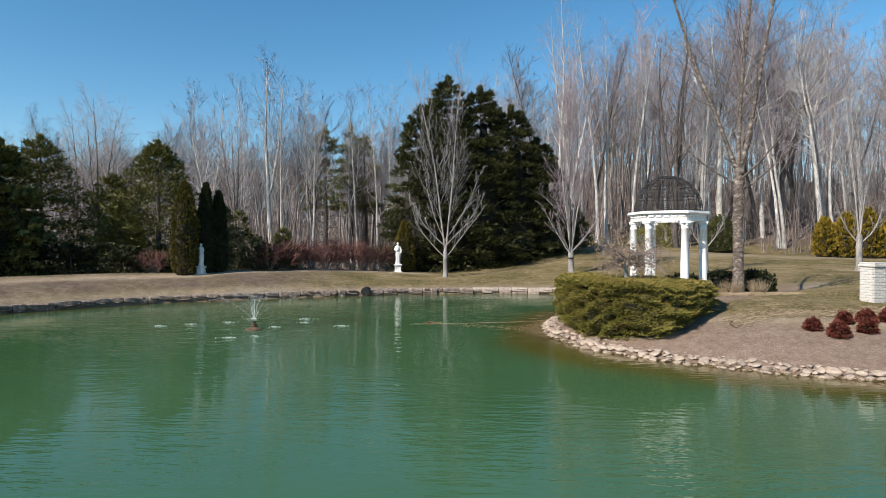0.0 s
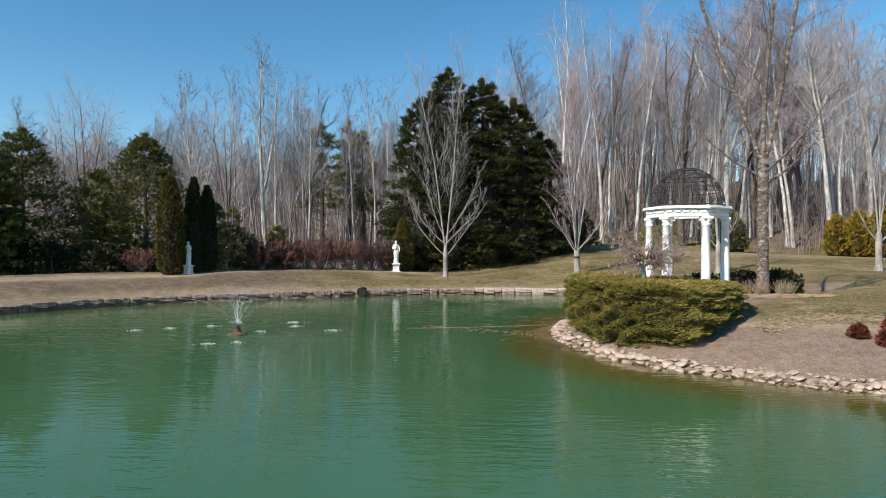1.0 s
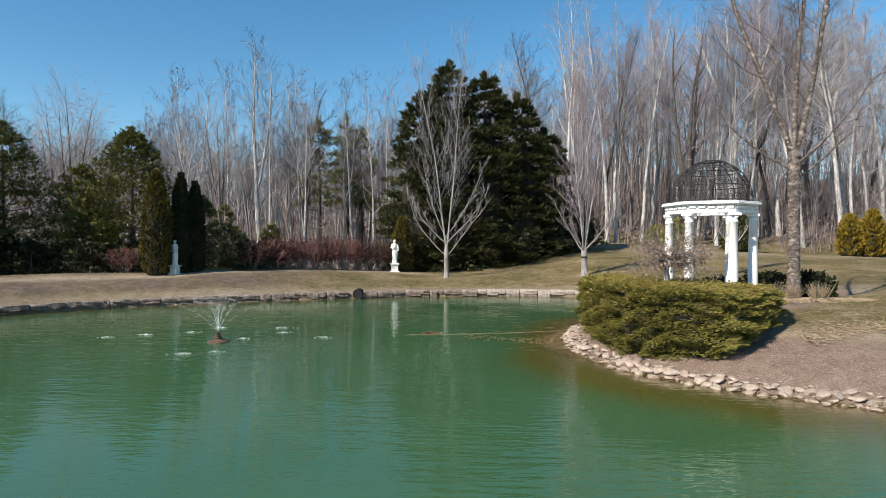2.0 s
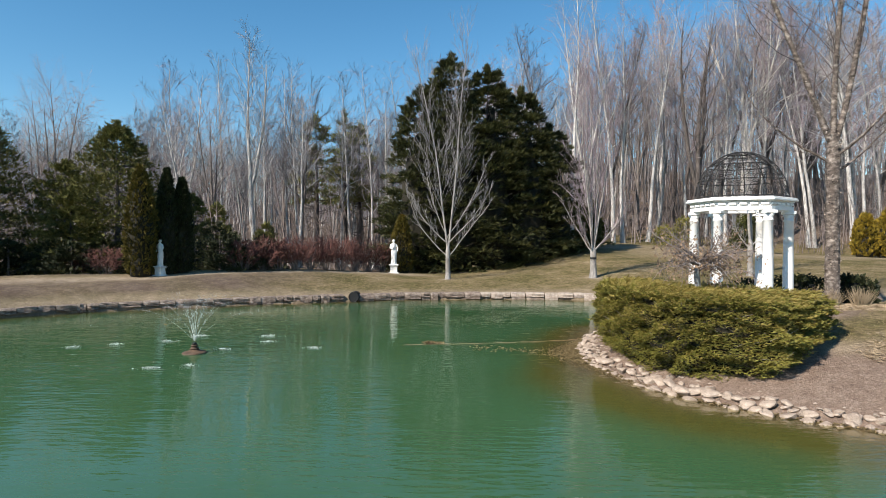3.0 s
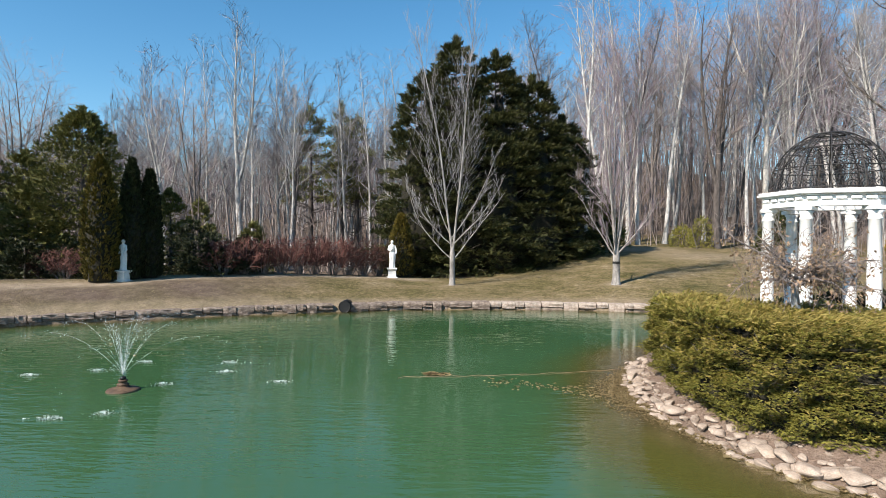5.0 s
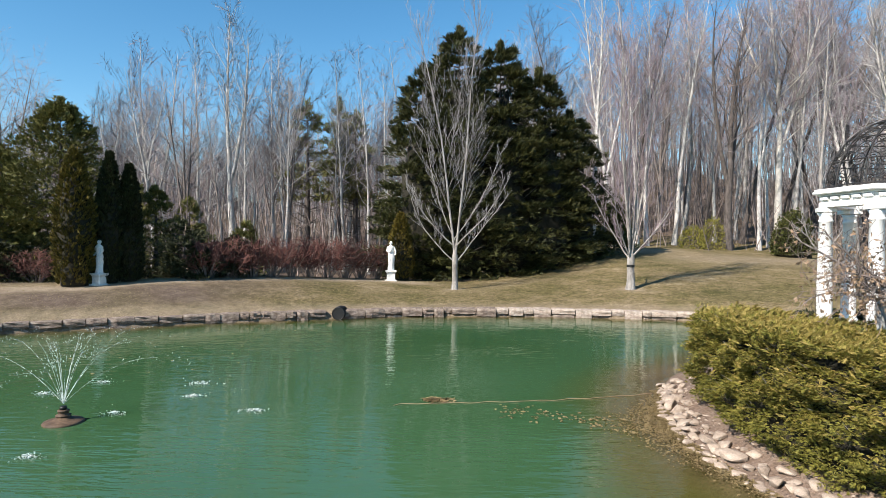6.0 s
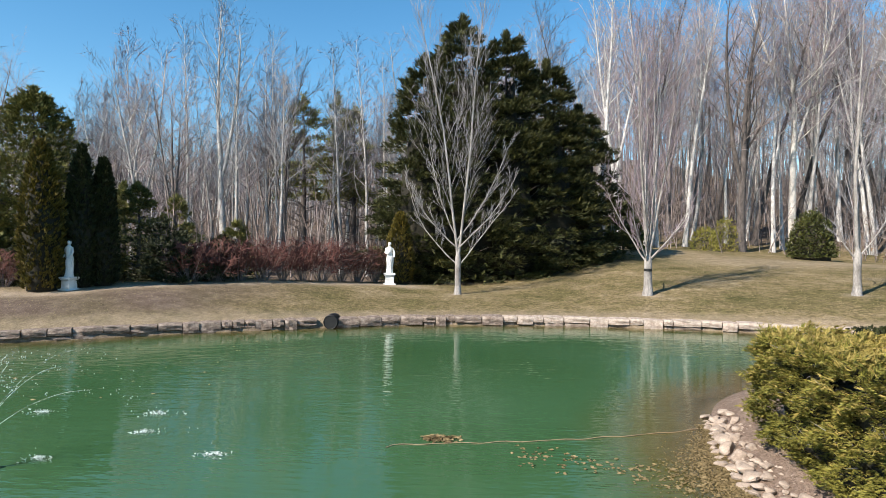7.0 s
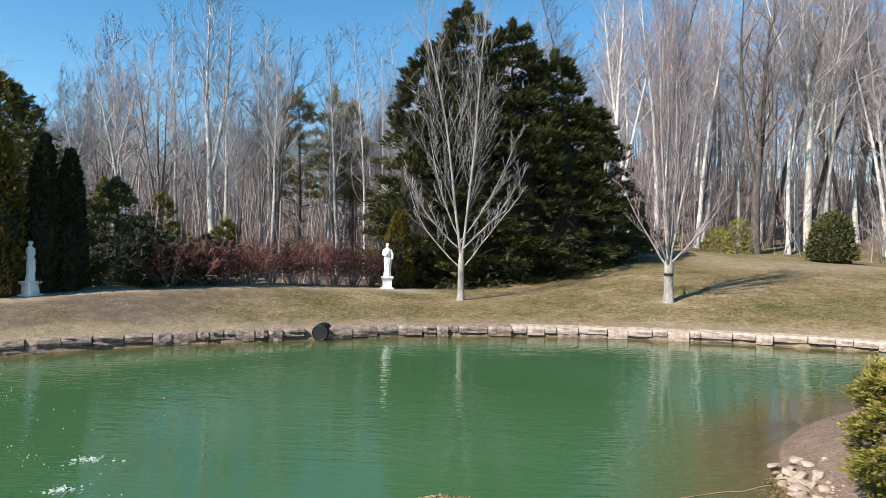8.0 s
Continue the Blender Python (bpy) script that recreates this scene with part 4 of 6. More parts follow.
# ---------------------------------------------------------------- statues
def statue(at, tall, turn, arm, label):
    """A draped standing figure on a stepped square plinth, as one weathered white stone."""
    bm = bmesh.new()
    ped = tall * 0.27
    for w, z, h in ((0.30, 0.0, 0.10), (0.25, 0.10, 0.05), (0.21, 0.15, 0.62), (0.25, 0.77, 0.09), (0.28, 0.86, 0.14)):
        block((w * tall * 0.95, w * tall * 0.95, h * ped), 0.008 * tall, (0, 0, z * ped), bm)
    body = tall - ped
    rows = [(0.0, 0.115, 0.10, 0), (0.03, 0.12, 0.105, 0), (0.10, 0.105, 0.09, 0), (0.22, 0.10, 0.085, 0.008), (0.34, 0.105, 0.088, 0.014), (0.45, 0.118, 0.092, 0.016), (0.52, 0.112, 0.088, 0.012),
            (0.60, 0.088, 0.07, 0.004), (0.68, 0.098, 0.075, -0.006), (0.76, 0.112, 0.078, -0.01), (0.81, 0.105, 0.066, -0.01), (0.845, 0.06, 0.05, -0.008), (0.865, 0.036, 0.036, -0.006),
            (0.885, 0.038, 0.042, -0.004), (0.91, 0.052, 0.06, 0), (0.945, 0.056, 0.066, 0), (0.975, 0.045, 0.052, 0.002), (0.995, 0.02, 0.02, 0.002)]
    sides, prev = 20, None
    for z, rx, ry, cx in rows:
        loop = []
        for i in range(sides):
            a = 2 * math.pi * i / sides
            fold = 1 + (0.07 * math.sin(a * 9 + z * 5) if z < 0.5 else 0.03 * math.sin(a * 7) if z < 0.8 else 0)
            loop.append(bm.verts.new((body * (cx + rx * fold * math.cos(a)), body * ry * fold * math.sin(a), ped + body * z)))
        if prev:
            for i in range(sides):
                bm.faces.new((prev[i], prev[(i + 1) % sides], loop[(i + 1) % sides], loop[i]))
        else:
            bm.faces.new(loop[::-1])
        prev = loop
    bm.faces.new(prev)
    for line in arm:
        t = Tubes()
        t.add([(x * body, y * body, ped + z * body) for x, y, z in line], [0.034 * body, 0.031 * body, 0.027 * body, 0.024 * body][:len(line)], 8)
        tv, tq = t.arrays()
        vs = [bm.verts.new(p) for p in tv]
        for q in tq:
            bm.faces.new([vs[i] for i in q])
    me = from_bm("statue", bm, STATUE_STONE)
    ob = tagged(new("statue", me), label, "statue")
    ob.matrix_world = pose(*at, 0, 0, turn)


statue((-4.08, 38.6, ground_z(-4.08, 38.6) - 0.02), 1.98, 12, [[(-0.10, 0, 0.80), (-0.14, -0.03, 0.66), (-0.07, -0.10, 0.62), (0.0, -0.10, 0.70)], [(0.09, 0, 0.80), (0.15, -0.02, 0.66), (0.14, -0.05, 0.52)]],
       "white stone statue of a draped figure on a plinth")
statue((-13.3, 29.9, ground_z(-13.3, 29.9) - 0.02), 1.62, -10, [[(-0.10, 0, 0.80), (-0.15, 0.0, 0.66), (-0.13, -0.05, 0.52)], [(0.09, 0, 0.80), (0.14, -0.03, 0.66), (0.10, -0.09, 0.54)]],
       "white stone statue standing in the shade of arborvitae")


# ---------------------------------------------------------------- drain pipe in the wall
def drain_pipe():
    p = thing("drain_pipe", (-4.72, 30.04, 0.20), "black corrugated plastic drain pipe opening through the wall", "pipe", turn=0)
    p.scale = (0.82, 0.9, 0.82)
    out = []
    for i in range(9):
        yy = -0.30 + i * 0.08
        out.append((yy, 0.275 + 0.010 * (i % 2)))
    v, f, s = [], [], 24
    prof = [(yy, r) for yy, r in out] + [(yy, 0.245) for yy, r in out[::-1]]
    for yy, r in prof:
        for k in range(s):
            a = 2 * math.pi * k / s
            v.append((r * math.cos(a), yy, r * math.sin(a)))
    n = len(prof)
    for j in range(n):
        for k in range(s):
            v2 = (k + 1) % s
            f.append((j * s + k, j * s + v2, ((j + 1) % n) * s + v2, ((j + 1) % n) * s + k))
    part("barrel", mesh_of("barrel", v, f, BLACK_PIPE), p)
    # black disc just inside the mouth, standing for the pipe's dark hollow
    end = lathe("dark_mouth_disc", [(0.24, 0.0), (0.24, 0.02)], BLACK_PIPE, 24, False)
    part("dark_mouth_disc", end, p).matrix_local = pose(0, -0.265, 0, 90)


drain_pipe()


# ---------------------------------------------------------------- juniper hedge on the point
HEDGE = closed_curve([(3.45, 19.4), (3.30, 17.4), (3.52, 16.1), (3.88, 15.35), (4.45, 14.85), (5.25, 14.45), (6.15, 15.1), (6.95, 16.0), (7.35, 17.0), (7.2, 17.9), (6.0, 18.4), (4.8, 19.0), (4.0, 19.9)], 0.15)


def hedge_top(x, y):
    return 1.67 - 0.022 * (x - 3) + 0.04 * np.sin(x * 3.1 + y) * np.cos(y * 2.3)


def juniper_hedge():
    h = thing("juniper_hedge", (0, 0, 0), "clipped spreading juniper hedge with golden feathery tips", "hedge")
    rng = np.random.default_rng(21)
    line = HEDGE
    c = line.mean(0)
    nxt = np.roll(line, -1, 0)
    tan = (nxt - line) / np.linalg.norm(nxt - line, axis=1)[:, None]
    nor = np.stack((tan[:, 1], -tan[:, 0]), -1)
    if ((line - c) * nor).sum() < 0:
        nor = -nor
    m = len(line)
    # near-black inner body that puts the hedge's deep shade into colour
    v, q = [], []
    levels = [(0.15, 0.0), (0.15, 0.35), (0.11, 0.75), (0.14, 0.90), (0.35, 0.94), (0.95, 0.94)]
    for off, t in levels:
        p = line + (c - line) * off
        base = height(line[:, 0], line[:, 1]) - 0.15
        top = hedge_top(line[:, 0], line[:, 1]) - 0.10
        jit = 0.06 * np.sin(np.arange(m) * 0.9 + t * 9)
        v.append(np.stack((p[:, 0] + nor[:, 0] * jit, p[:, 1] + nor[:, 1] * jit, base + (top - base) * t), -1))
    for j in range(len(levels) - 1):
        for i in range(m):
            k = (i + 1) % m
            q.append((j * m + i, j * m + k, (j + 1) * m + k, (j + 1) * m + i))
    part("hedge_shade_core", quads_mesh("hedge_shade_core", np.concatenate(v), q, SHADE_CORE), h)

    run = np.concatenate(([0.0], np.cumsum(np.hypot(*(nxt - line).T))))

    def along(a, i):
        k = np.floor(i).astype(int)
        f = (i - k)[:, None]
        return a[k % m] * (1 - f) + a[(k + 1) % m] * f

    def lumps(s, z):
        """Uneven swellings in flat layers, longer along the hedge than up it."""
        return (np.sin(3.1 * s + 2.1 * np.sin(5.7 * z)) * np.cos(11.1 * z + 2.3 * np.sin(2.3 * s)) + 0.8 * np.sin(6.7 * s - 14.9 * z + 1.9 * np.sin(3.1 * s))
                + 0.6 * np.sin(4.1 * s + 23.3 * z + 2.2 * np.sin(5.9 * z)))

    def side(count, seed):
        r = np.random.default_rng(seed)
        seen = np.nonzero((nor[:, 1] < 0.35) | (nor[:, 0] < -0.3))[0]
        i = seen[r.integers(0, len(seen), count)] + r.random(count)
        t = r.random(count) ** 0.9
        at, nn, tt = along(line, i), along(nor, i), along(tan, i)
        base, top = height(at[:, 0], at[:, 1]), hedge_top(at[:, 0], at[:, 1])
        s = np.interp(i, np.arange(m + 1), run)
        layer = 0.10 * lumps(s, t * 1.3)
        off = -0.15 + 0.08 * np.sin(t * np.pi) + layer + r.normal(0, 0.05, count) - 0.12 * (t < 0.12)
        p = np.stack((at[:, 0] + nn[:, 0] * off, at[:, 1] + nn[:, 1] * off, base + 0.04 + (top - base - 0.06) * t), -1)
        o = np.stack((nn[:, 0], nn[:, 1], -0.05 + 0.3 * t), -1) + np.stack((tt[:, 0], tt[:, 1], 0 * t), -1) * r.normal(0.3, 1.0, count)[:, None] + r.normal(0, 0.2, (count, 3))
        full = lumps(s * 1.15 + 3.1, t * 1.5 + 0.7) + r.normal(0, 0.25, count) > -1.0
        return p[full], o[full]

    def over(count, seed):
        r = np.random.default_rng(seed)
        i = r.uniform(0, m, count)
        at, nn = along(line, i), along(nor, i)
        u = 1 - np.sqrt(r.random(count)) * 0.98
        px, py = at[:, 0] + (c[0] - at[:, 0]) * u, at[:, 1] + (c[1] - at[:, 1]) * u
        p = np.stack((px, py, hedge_top(px, py) - 0.05 + 0.04 * lumps(px, py) + r.normal(0, 0.03, count)), -1)
        o = np.stack((nn[:, 0] * 0.8 + 0.5, nn[:, 1] * 0.8 - 0.2, 0.10 + r.random(count) * 0.32), -1) + r.normal(0, 0.4, (count, 3))
        full = lumps(px * 1.1 + 5.0, py * 1.1) + r.normal(0, 0.25, count) > -1.2
        return p[full], o[full]

    p, o = side(52000, 3)
    part("foliage", sprays("foliage", p, o, rng.uniform(0.5, 1.25, len(p)), LEAF_JUNIPER, 4, 0.072, 0.006, 4, 0.55, 0.3, 0.35), h, kind="stuff")
    p, o = over(20000, 5)
    part("top_foliage", sprays("top_foliage", p, o, rng.uniform(0.6, 1.3, len(p)), LEAF_JUNIPER, 6, 0.085, 0.0062, 4, 0.45, 0.3, 0.4), h, kind="stuff")
    p, o = over(13000, 7)
    p[:, 2] += 0.04
    p2, o2 = side(14000, 8)
    o, o2 = o + np.array((0.7, -0.1, 0)), o2 + np.array((0.6, -0.1, 0))
    keep = p2[:, 2] > 0.45 + 0.8 * rng.random(len(p2))
    part("golden_growth", sprays("golden_growth", np.concatenate((p, p2[keep])), np.concatenate((o, o2[keep])), rng.uniform(0.5, 1.15, len(p) + keep.sum()), LEAF_JUNIPER_TIP, 9, 0.11, 0.005, 4, 0.34, 0.3, 0.4), h,
         "straw-gold feathery juniper tips", "stuff")
    # bare grey twigs showing in the gaps
    p, o = side(450, 11)
    bare = Tubes()
    for q, d in zip(p, o):
        start = np.array((q[0], q[1], q[2])) - 0.10 * d / np.linalg.norm(d)
        bare.add(bend(rng, start, d + np.array((0, 0, 0.5)), 0.22 * rng.uniform(0.6, 1.3), 2, 0.2, 0.05), 0.0035 * np.array((1, 0.8, 0.4)), 3)
    part("bare_twig_haze", bare.mesh("bare_twig_haze", TWIGS_GREY), h, "bare grey twigs", "stuff")


juniper_hedge()


# ---------------------------------------------------------------- trees standing on the lawn
LEADERS = []


def lawn_tree(at, label, seed, h0, thick, leaders, sides, wood_mat, twig_mat, fine=0.006, name="lawn_tree", low_limbs=(), leader=0.56, slim=0.27, spread=0.55, arch=0.05):
    """A planted tree: a clear trunk to h0, then leaders (azimuth, tilt, length) with upswept side limbs."""
    rng = np.random.default_rng(seed)
    t = thing(name, at, label, "tree", "lawn trees")
    w = Tubes()
    w.add([(0, 0, -0.2), (0, 0, 0.05), (0.01, 0.0, 0.35), (0.0, 0.01, h0 * 0.6), (0, 0, h0), (0, 0, h0 + 0.25)], np.array((1.7, 1.35, 1.08, 1.0, 1.0, 0.6)) * thick, 12)
    part("trunk", w.mesh("trunk", wood_mat), t)
    tips = Tubes()

    def dress(line, rad, L, count, depth):
        m = len(line) - 1
        for k in range(count):
            u = 0.12 + 0.86 * (k + rng.random() * 0.8) / count
            f = u * m
            i = min(int(f), m - 1)
            p = line[i] + (line[i + 1] - line[i]) * (f - i)
            d = (line[i + 1] - line[i]) / np.linalg.norm(line[i + 1] - line[i])
            a = rng.uniform(0, 6.283)
            d = d * 1.1 + np.array((math.cos(a), math.sin(a), 0.3)) * spread * rng.uniform(0.6, 1.4)
            l2 = L * ((0.27 if depth == 0 else 0.48) * (1.15 - 0.6 * u)) * rng.uniform(0.65, 1.3)
            n = 5 if depth == 0 else 3
            b = bend(rng, p, d, l2, n, 0.11, arch)
            r2 = max(fine, np.interp(f, np.arange(m + 1), rad) * (slim if depth == 0 else 0.5))
            tips.add(b, r2 * np.linspace(1, 0.3, n + 1), 5 if depth == 0 else 3)
            if depth < 2:
                dress(b, r2 * np.linspace(1, 0.3, n + 1), l2, 6 if depth == 0 else 4, depth + 1)

    for az, tilt, L in leaders:
        limbs = Tubes()
        a, s = radians(az), math.tan(radians(tilt))
        line = bend(rng, (0, 0, h0 - 0.1), (s * math.cos(a), s * math.sin(a), 1), L, 10, 0.035, 0.02)
        rad = thick * (leader if len(leaders) < 4 else 0.29) * (1 - np.linspace(0, 1, 11)) ** 0.85 + fine
        limbs.add(line, rad, 8)
        dress(line, rad, L, sides, 0)
        part("limb", limbs.mesh("limb", wood_mat), t)
        if name == "river_birch":
            LEADERS.append((line, rad))
    for az, up, L, z in low_limbs:
        limbs = Tubes()
        a = radians(az)
        line = bend(rng, (0, 0, z), (math.cos(a), math.sin(a), up), L, 7, 0.07, 0.10)
        rad = thick * 0.22 * (1 - np.linspace(0, 1, 8)) ** 0.9 + fine
        limbs.add(line, rad, 6)
        dress(line, rad, L, 8, 0)
        part("limb", limbs.mesh("limb", wood_mat), t)
    part("twig_haze", tips.mesh("twig_haze", twig_mat), t, kind="stuff")
    return t


lawn_tree((-0.85, 35.9, ground_z(-0.85, 35.9)), "pale leafless tree with two upright leaders on the lawn", 31, 1.5, 0.12,
          [(165, 6, 11.4), (10, 5, 12.0)], 26, BARK_LAWN, TWIGS_GREY, 0.006, low_limbs=[(180, 0.9, 4.6, 1.2), (0, 1.1, 4.2, 1.15), (200, 0.7, 3.6, 1.9), (-20, 0.8, 4.2, 1.9), (150, 1.3, 5.5, 2.2), (30, 1.4, 5.0, 2.3)], leader=0.42, slim=0.19, spread=0.5, arch=0.085)
tree_r = lawn_tree((6.55, 34.6, ground_z(6.55, 34.6)), "grey leafless vase-shaped tree with a strap round its trunk", 32, 1.35, 0.155,
                   [(200, 10, 8.4), (20, 9, 9.2), (100, 7, 10), (-60, 12, 8.4), (150, 3, 10.2), (60, 9, 9.2), (-110, 8, 8.6)], 13, BARK_LAWN, TWIGS_MAUVE, 0.007, low_limbs=[(180, 0.9, 3.4, 1.2), (0, 1.0, 3.2, 1.3), (230, 0.8, 3.0, 1.2), (-30, 1.0, 3.0, 1.3)])
strap = Tubes()
strap.add([(0, 0, 0.93), (0, 0, 1.03)], [0.162, 0.162], 14)
part("strap", strap.mesh("strap", BLACK_PIPE), tree_r, "black strap")
lawn_tree((14.1, 34.1, ground_z(14.1, 34.1)), "slender grey leafless tree on the lawn", 33, 1.5, 0.13,
          [(190, 7, 8), (10, 8, 8), (90, 4, 9.5)], 9, BARK_LAWN, TWIGS_GREY, 0.007, low_limbs=[(180, 0.9, 2.6, 1.3), (0, 0.9, 2.6, 1.4)])
lawn_tree((22.9, 34.5, ground_z(22.9, 34.5)), "slender grey leafless tree on the lawn", 34, 1.9, 0.16,
          [(190, 9, 8), (10, 8, 8), (90, 4, 9.5), (-70, 8, 7)], 9, BARK_LAWN, TWIGS_GREY, 0.007, low_limbs=[(180, 0.8, 3.0, 1.5), (0, 0.8, 3.0, 1.5)])
lawn_tree((9.6, 20.2, ground_z(9.6, 20.2)), "river birch with shaggy peeling bark and three leaders", 35, 4.1, 0.158,
          [(176, 19, 10.5), (20, 3, 12), (-10, 12, 11)], 25, BARK_BIRCH, TWIGS_DARK, 0.005, name="river_birch", low_limbs=[(180, 0.6, 3.2, 3.6), (10, 0.5, 3.2, 3.4), (-60, 0.6, 3.0, 3.8)], leader=0.46, slim=0.17, spread=1.25, arch=-0.02)


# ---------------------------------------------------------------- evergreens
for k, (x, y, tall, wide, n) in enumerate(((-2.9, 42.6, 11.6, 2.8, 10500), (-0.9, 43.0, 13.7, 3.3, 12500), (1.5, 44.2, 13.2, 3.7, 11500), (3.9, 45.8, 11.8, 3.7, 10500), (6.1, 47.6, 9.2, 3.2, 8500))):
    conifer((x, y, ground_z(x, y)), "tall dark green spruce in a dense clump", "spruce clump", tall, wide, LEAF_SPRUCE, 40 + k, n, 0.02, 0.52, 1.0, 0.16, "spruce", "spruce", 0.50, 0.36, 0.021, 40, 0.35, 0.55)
for k, (x, y, tall, wide, n) in enumerate(((-24.5, 33.5, 8.0, 3.4, 9500), (-17.9, 34.3, 7.7, 3.3, 11000), (-21.0, 34.8, 5.8, 2.4, 4500), (-28.5, 34.5, 7.2, 3.0, 4500), (-15.4, 37.5, 4.3, 1.6, 2600), (-19.6, 33.2, 4.2, 1.8, 3000))):
    conifer((x, y, ground_z(x, y)), "rough green cedar at the edge of the woods", "cedars", tall, wide, LEAF_PINE, 50 + k, n, 0.03, 0.62, 1.0, 0.24, "cedar", "cedar", 0.30, 0.23, 0.018, 24, 0.5)
# added to shade the left bank; the first two stand out of view
for k, (x, y, tall, wide, n) in enumerate(((-27.5, 27.0, 10.5, 2.8, 3500), (-25.2, 27.4, 8.5, 2.0, 3000), (-24.2, 30.0, 7.0, 2.3, 5500))):
    conifer((x, y, ground_z(x, y)), "dense cedar at the foot of the woods", "cedars", tall, wide, LEAF_PINE, 57 + k, n, 0.02, 0.5, 1.0, 0.2, "cedar", "cedar", 0.2, 0.4, 0.05, 40, 0.7, 0.6)
# the two behind the statue carry their shade as near-black leaf colour
for k, (x, y, tall, wide, leaf, label) in enumerate(((-14.0, 29.6, 4.75, 0.62, LEAF_ARBOR, "narrow olive-brown arborvitae beside a statue"), (-13.25, 30.4, 4.7, 0.44, LEAF_BOX_AND_SHADED, "narrow blackish-green arborvitae behind a statue"),
                                                     (-12.78, 30.85, 4.3, 0.42, LEAF_BOX_AND_SHADED, "narrow blackish-green arborvitae behind a statue"), (-3.72, 39.65, 3.4, 0.6, LEAF_ARBOR, "low olive-brown arborvitae beside a statue"))):
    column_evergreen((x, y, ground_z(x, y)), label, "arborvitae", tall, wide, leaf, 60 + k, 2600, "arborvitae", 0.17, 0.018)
for k in range(9):
    x, y = 31.4 + 1.45 * k, 52.0 - 0.53 * k
    column_evergreen((x, y, ground_z(x, y)), "golden arborvitae in a screen", "golden arborvitae screen", 3.3 + 0.4 * (k % 3), 0.82, LEAF_GOLD, 70 + k, 1000, "golden_arborvitae", 0.34, 0.05)

# red-brown shrubs along the crest
shrub_a = twig_shrub((-4.9, 39.4, ground_z(-4.9, 39.4)), "red-brown leafless shrub on the crest", "red-brown shrubs", 1.75, 1.5, TWIGS_RED, 81)
shrub_b = twig_shrub((-5.6, 38.6, ground_z(-5.6, 38.6)), "red-brown leafless shrub on the crest", "red-brown shrubs", 1.75, 1.6, TWIGS_RED, 82)
for k in range(8):
    x, y = -6.25 - 0.64 * k, 37.9 - 0.72 * k
    copy_thing(shrub_a if k % 2 else shrub_b, pose(x, y, ground_z(x, y), 0, 0, 70 * k)).scale = (0.98, 0.98, 1.05 - 0.028 * k)


# ---------------------------------------------------------------- the woods
def wood_edge(x):
    return float(np.interp(x, (-60, -30, -14, -4, 8, 14, 30, 70), (34, 38, 44, 50, 56, 62, 62, 58)))


def wood_tall(x):
    return float(np.interp(x, (-50, -20, -8, 2, 14, 24, 40), (10.5, 12.3, 14.6, 17.8, 20.8, 24.5, 26.0)))


SPECS = [dict(seed=101, tall=20, thick=0.15, clear=0.42, limbs=28, reach=0.18, steep=1.0, lift=0.05),
         dict(seed=102, tall=20, thick=0.18, clear=0.36, limbs=26, reach=0.22, steep=0.8, lift=0.05, fork=1),
         dict(seed=103, tall=20, thick=0.12, clear=0.30, limbs=32, reach=0.17, steep=1.2, lift=0.06),
         dict(seed=104, tall=20, thick=0.20, clear=0.32, limbs=24, reach=0.26, steep=0.8, lift=0.04, fork=2),
         dict(seed=105, tall=20, thick=0.11, clear=0.45, limbs=26, reach=0.16, steep=1.0, lift=0.05, lean=0.04),
         dict(seed=106, tall=20, thick=0.16, clear=0.40, limbs=28, reach=0.19, steep=1.0, lift=0.06),
         dict(seed=107, tall=20, thick=0.13, clear=0.28, limbs=32, reach=0.16, steep=1.4, lift=0.05),
         dict(seed=108, tall=20, thick=0.16, clear=0.48, limbs=26, reach=0.19, steep=0.8, lift=0.05, lean=0.03)]
LOOKS = [(BARK_GREY, TWIGS_GREY, "tall pale grey leafless tree in the woods"), (BARK_SILVER, TWIGS_GREY, "tall silver-barked leafless tree in the woods"),
         (BARK_GREY, TWIGS_MAUVE, "leafless tree with mauve budding twigs in the woods"), (BARK_BROWN, TWIGS_BROWN, "brown leafless tree in the woods"),
         (BARK_SILVER, TWIGS_MAUVE, "slim silver leafless tree in the woods"), (BARK_GREY, TWIGS_GREY, "tall pale grey leafless tree in the woods"),
         (BARK_SILVER, TWIGS_MAUVE, "leafless tree with mauve budding twigs in the woods"), (BARK_DARK, TWIGS_BROWN, "dark-trunked leafless tree in the woods")]


def build_woods():
    rng = random.Random(77)
    spots = []
    tries = 0
    while len(spots) < 235 and tries < 12000:
        tries += 1
        y = rng.uniform(40, 100)
        x = rng.uniform(-0.80 * y - 4, 0.82 * y + 2)
        back = y - wood_edge(x)
        if back < 0 or back > 34 or rng.random() < back / 60 + (0.4 if x > 6 else 0):
            continue
        if all((x - a) ** 2 + (y - b) ** 2 > 2.2 for a, b in spots):
            spots.append((x, y))
    protos = []
    for k, (x, y) in enumerate(spots):
        z = ground_z(x, y)
        grow = wood_tall(x) / 20 * rng.uniform(0.82, 1.08)
        turn = rng.uniform(0, 360)
        if k < len(SPECS):
            protos.append(tree_proto((x, y, z), LOOKS[k][2], "tree", "woods", LOOKS[k][0], LOOKS[k][1], SPECS[k], turn, grow))
        else:
            t = copy_thing(rng.choice(protos), pose(x, y, z, rng.uniform(-2.5, 2.5), rng.uniform(-2.5, 2.5), turn))
            t.scale = (grow * rng.uniform(0.9, 1.15), grow * rng.uniform(0.9, 1.15), grow)


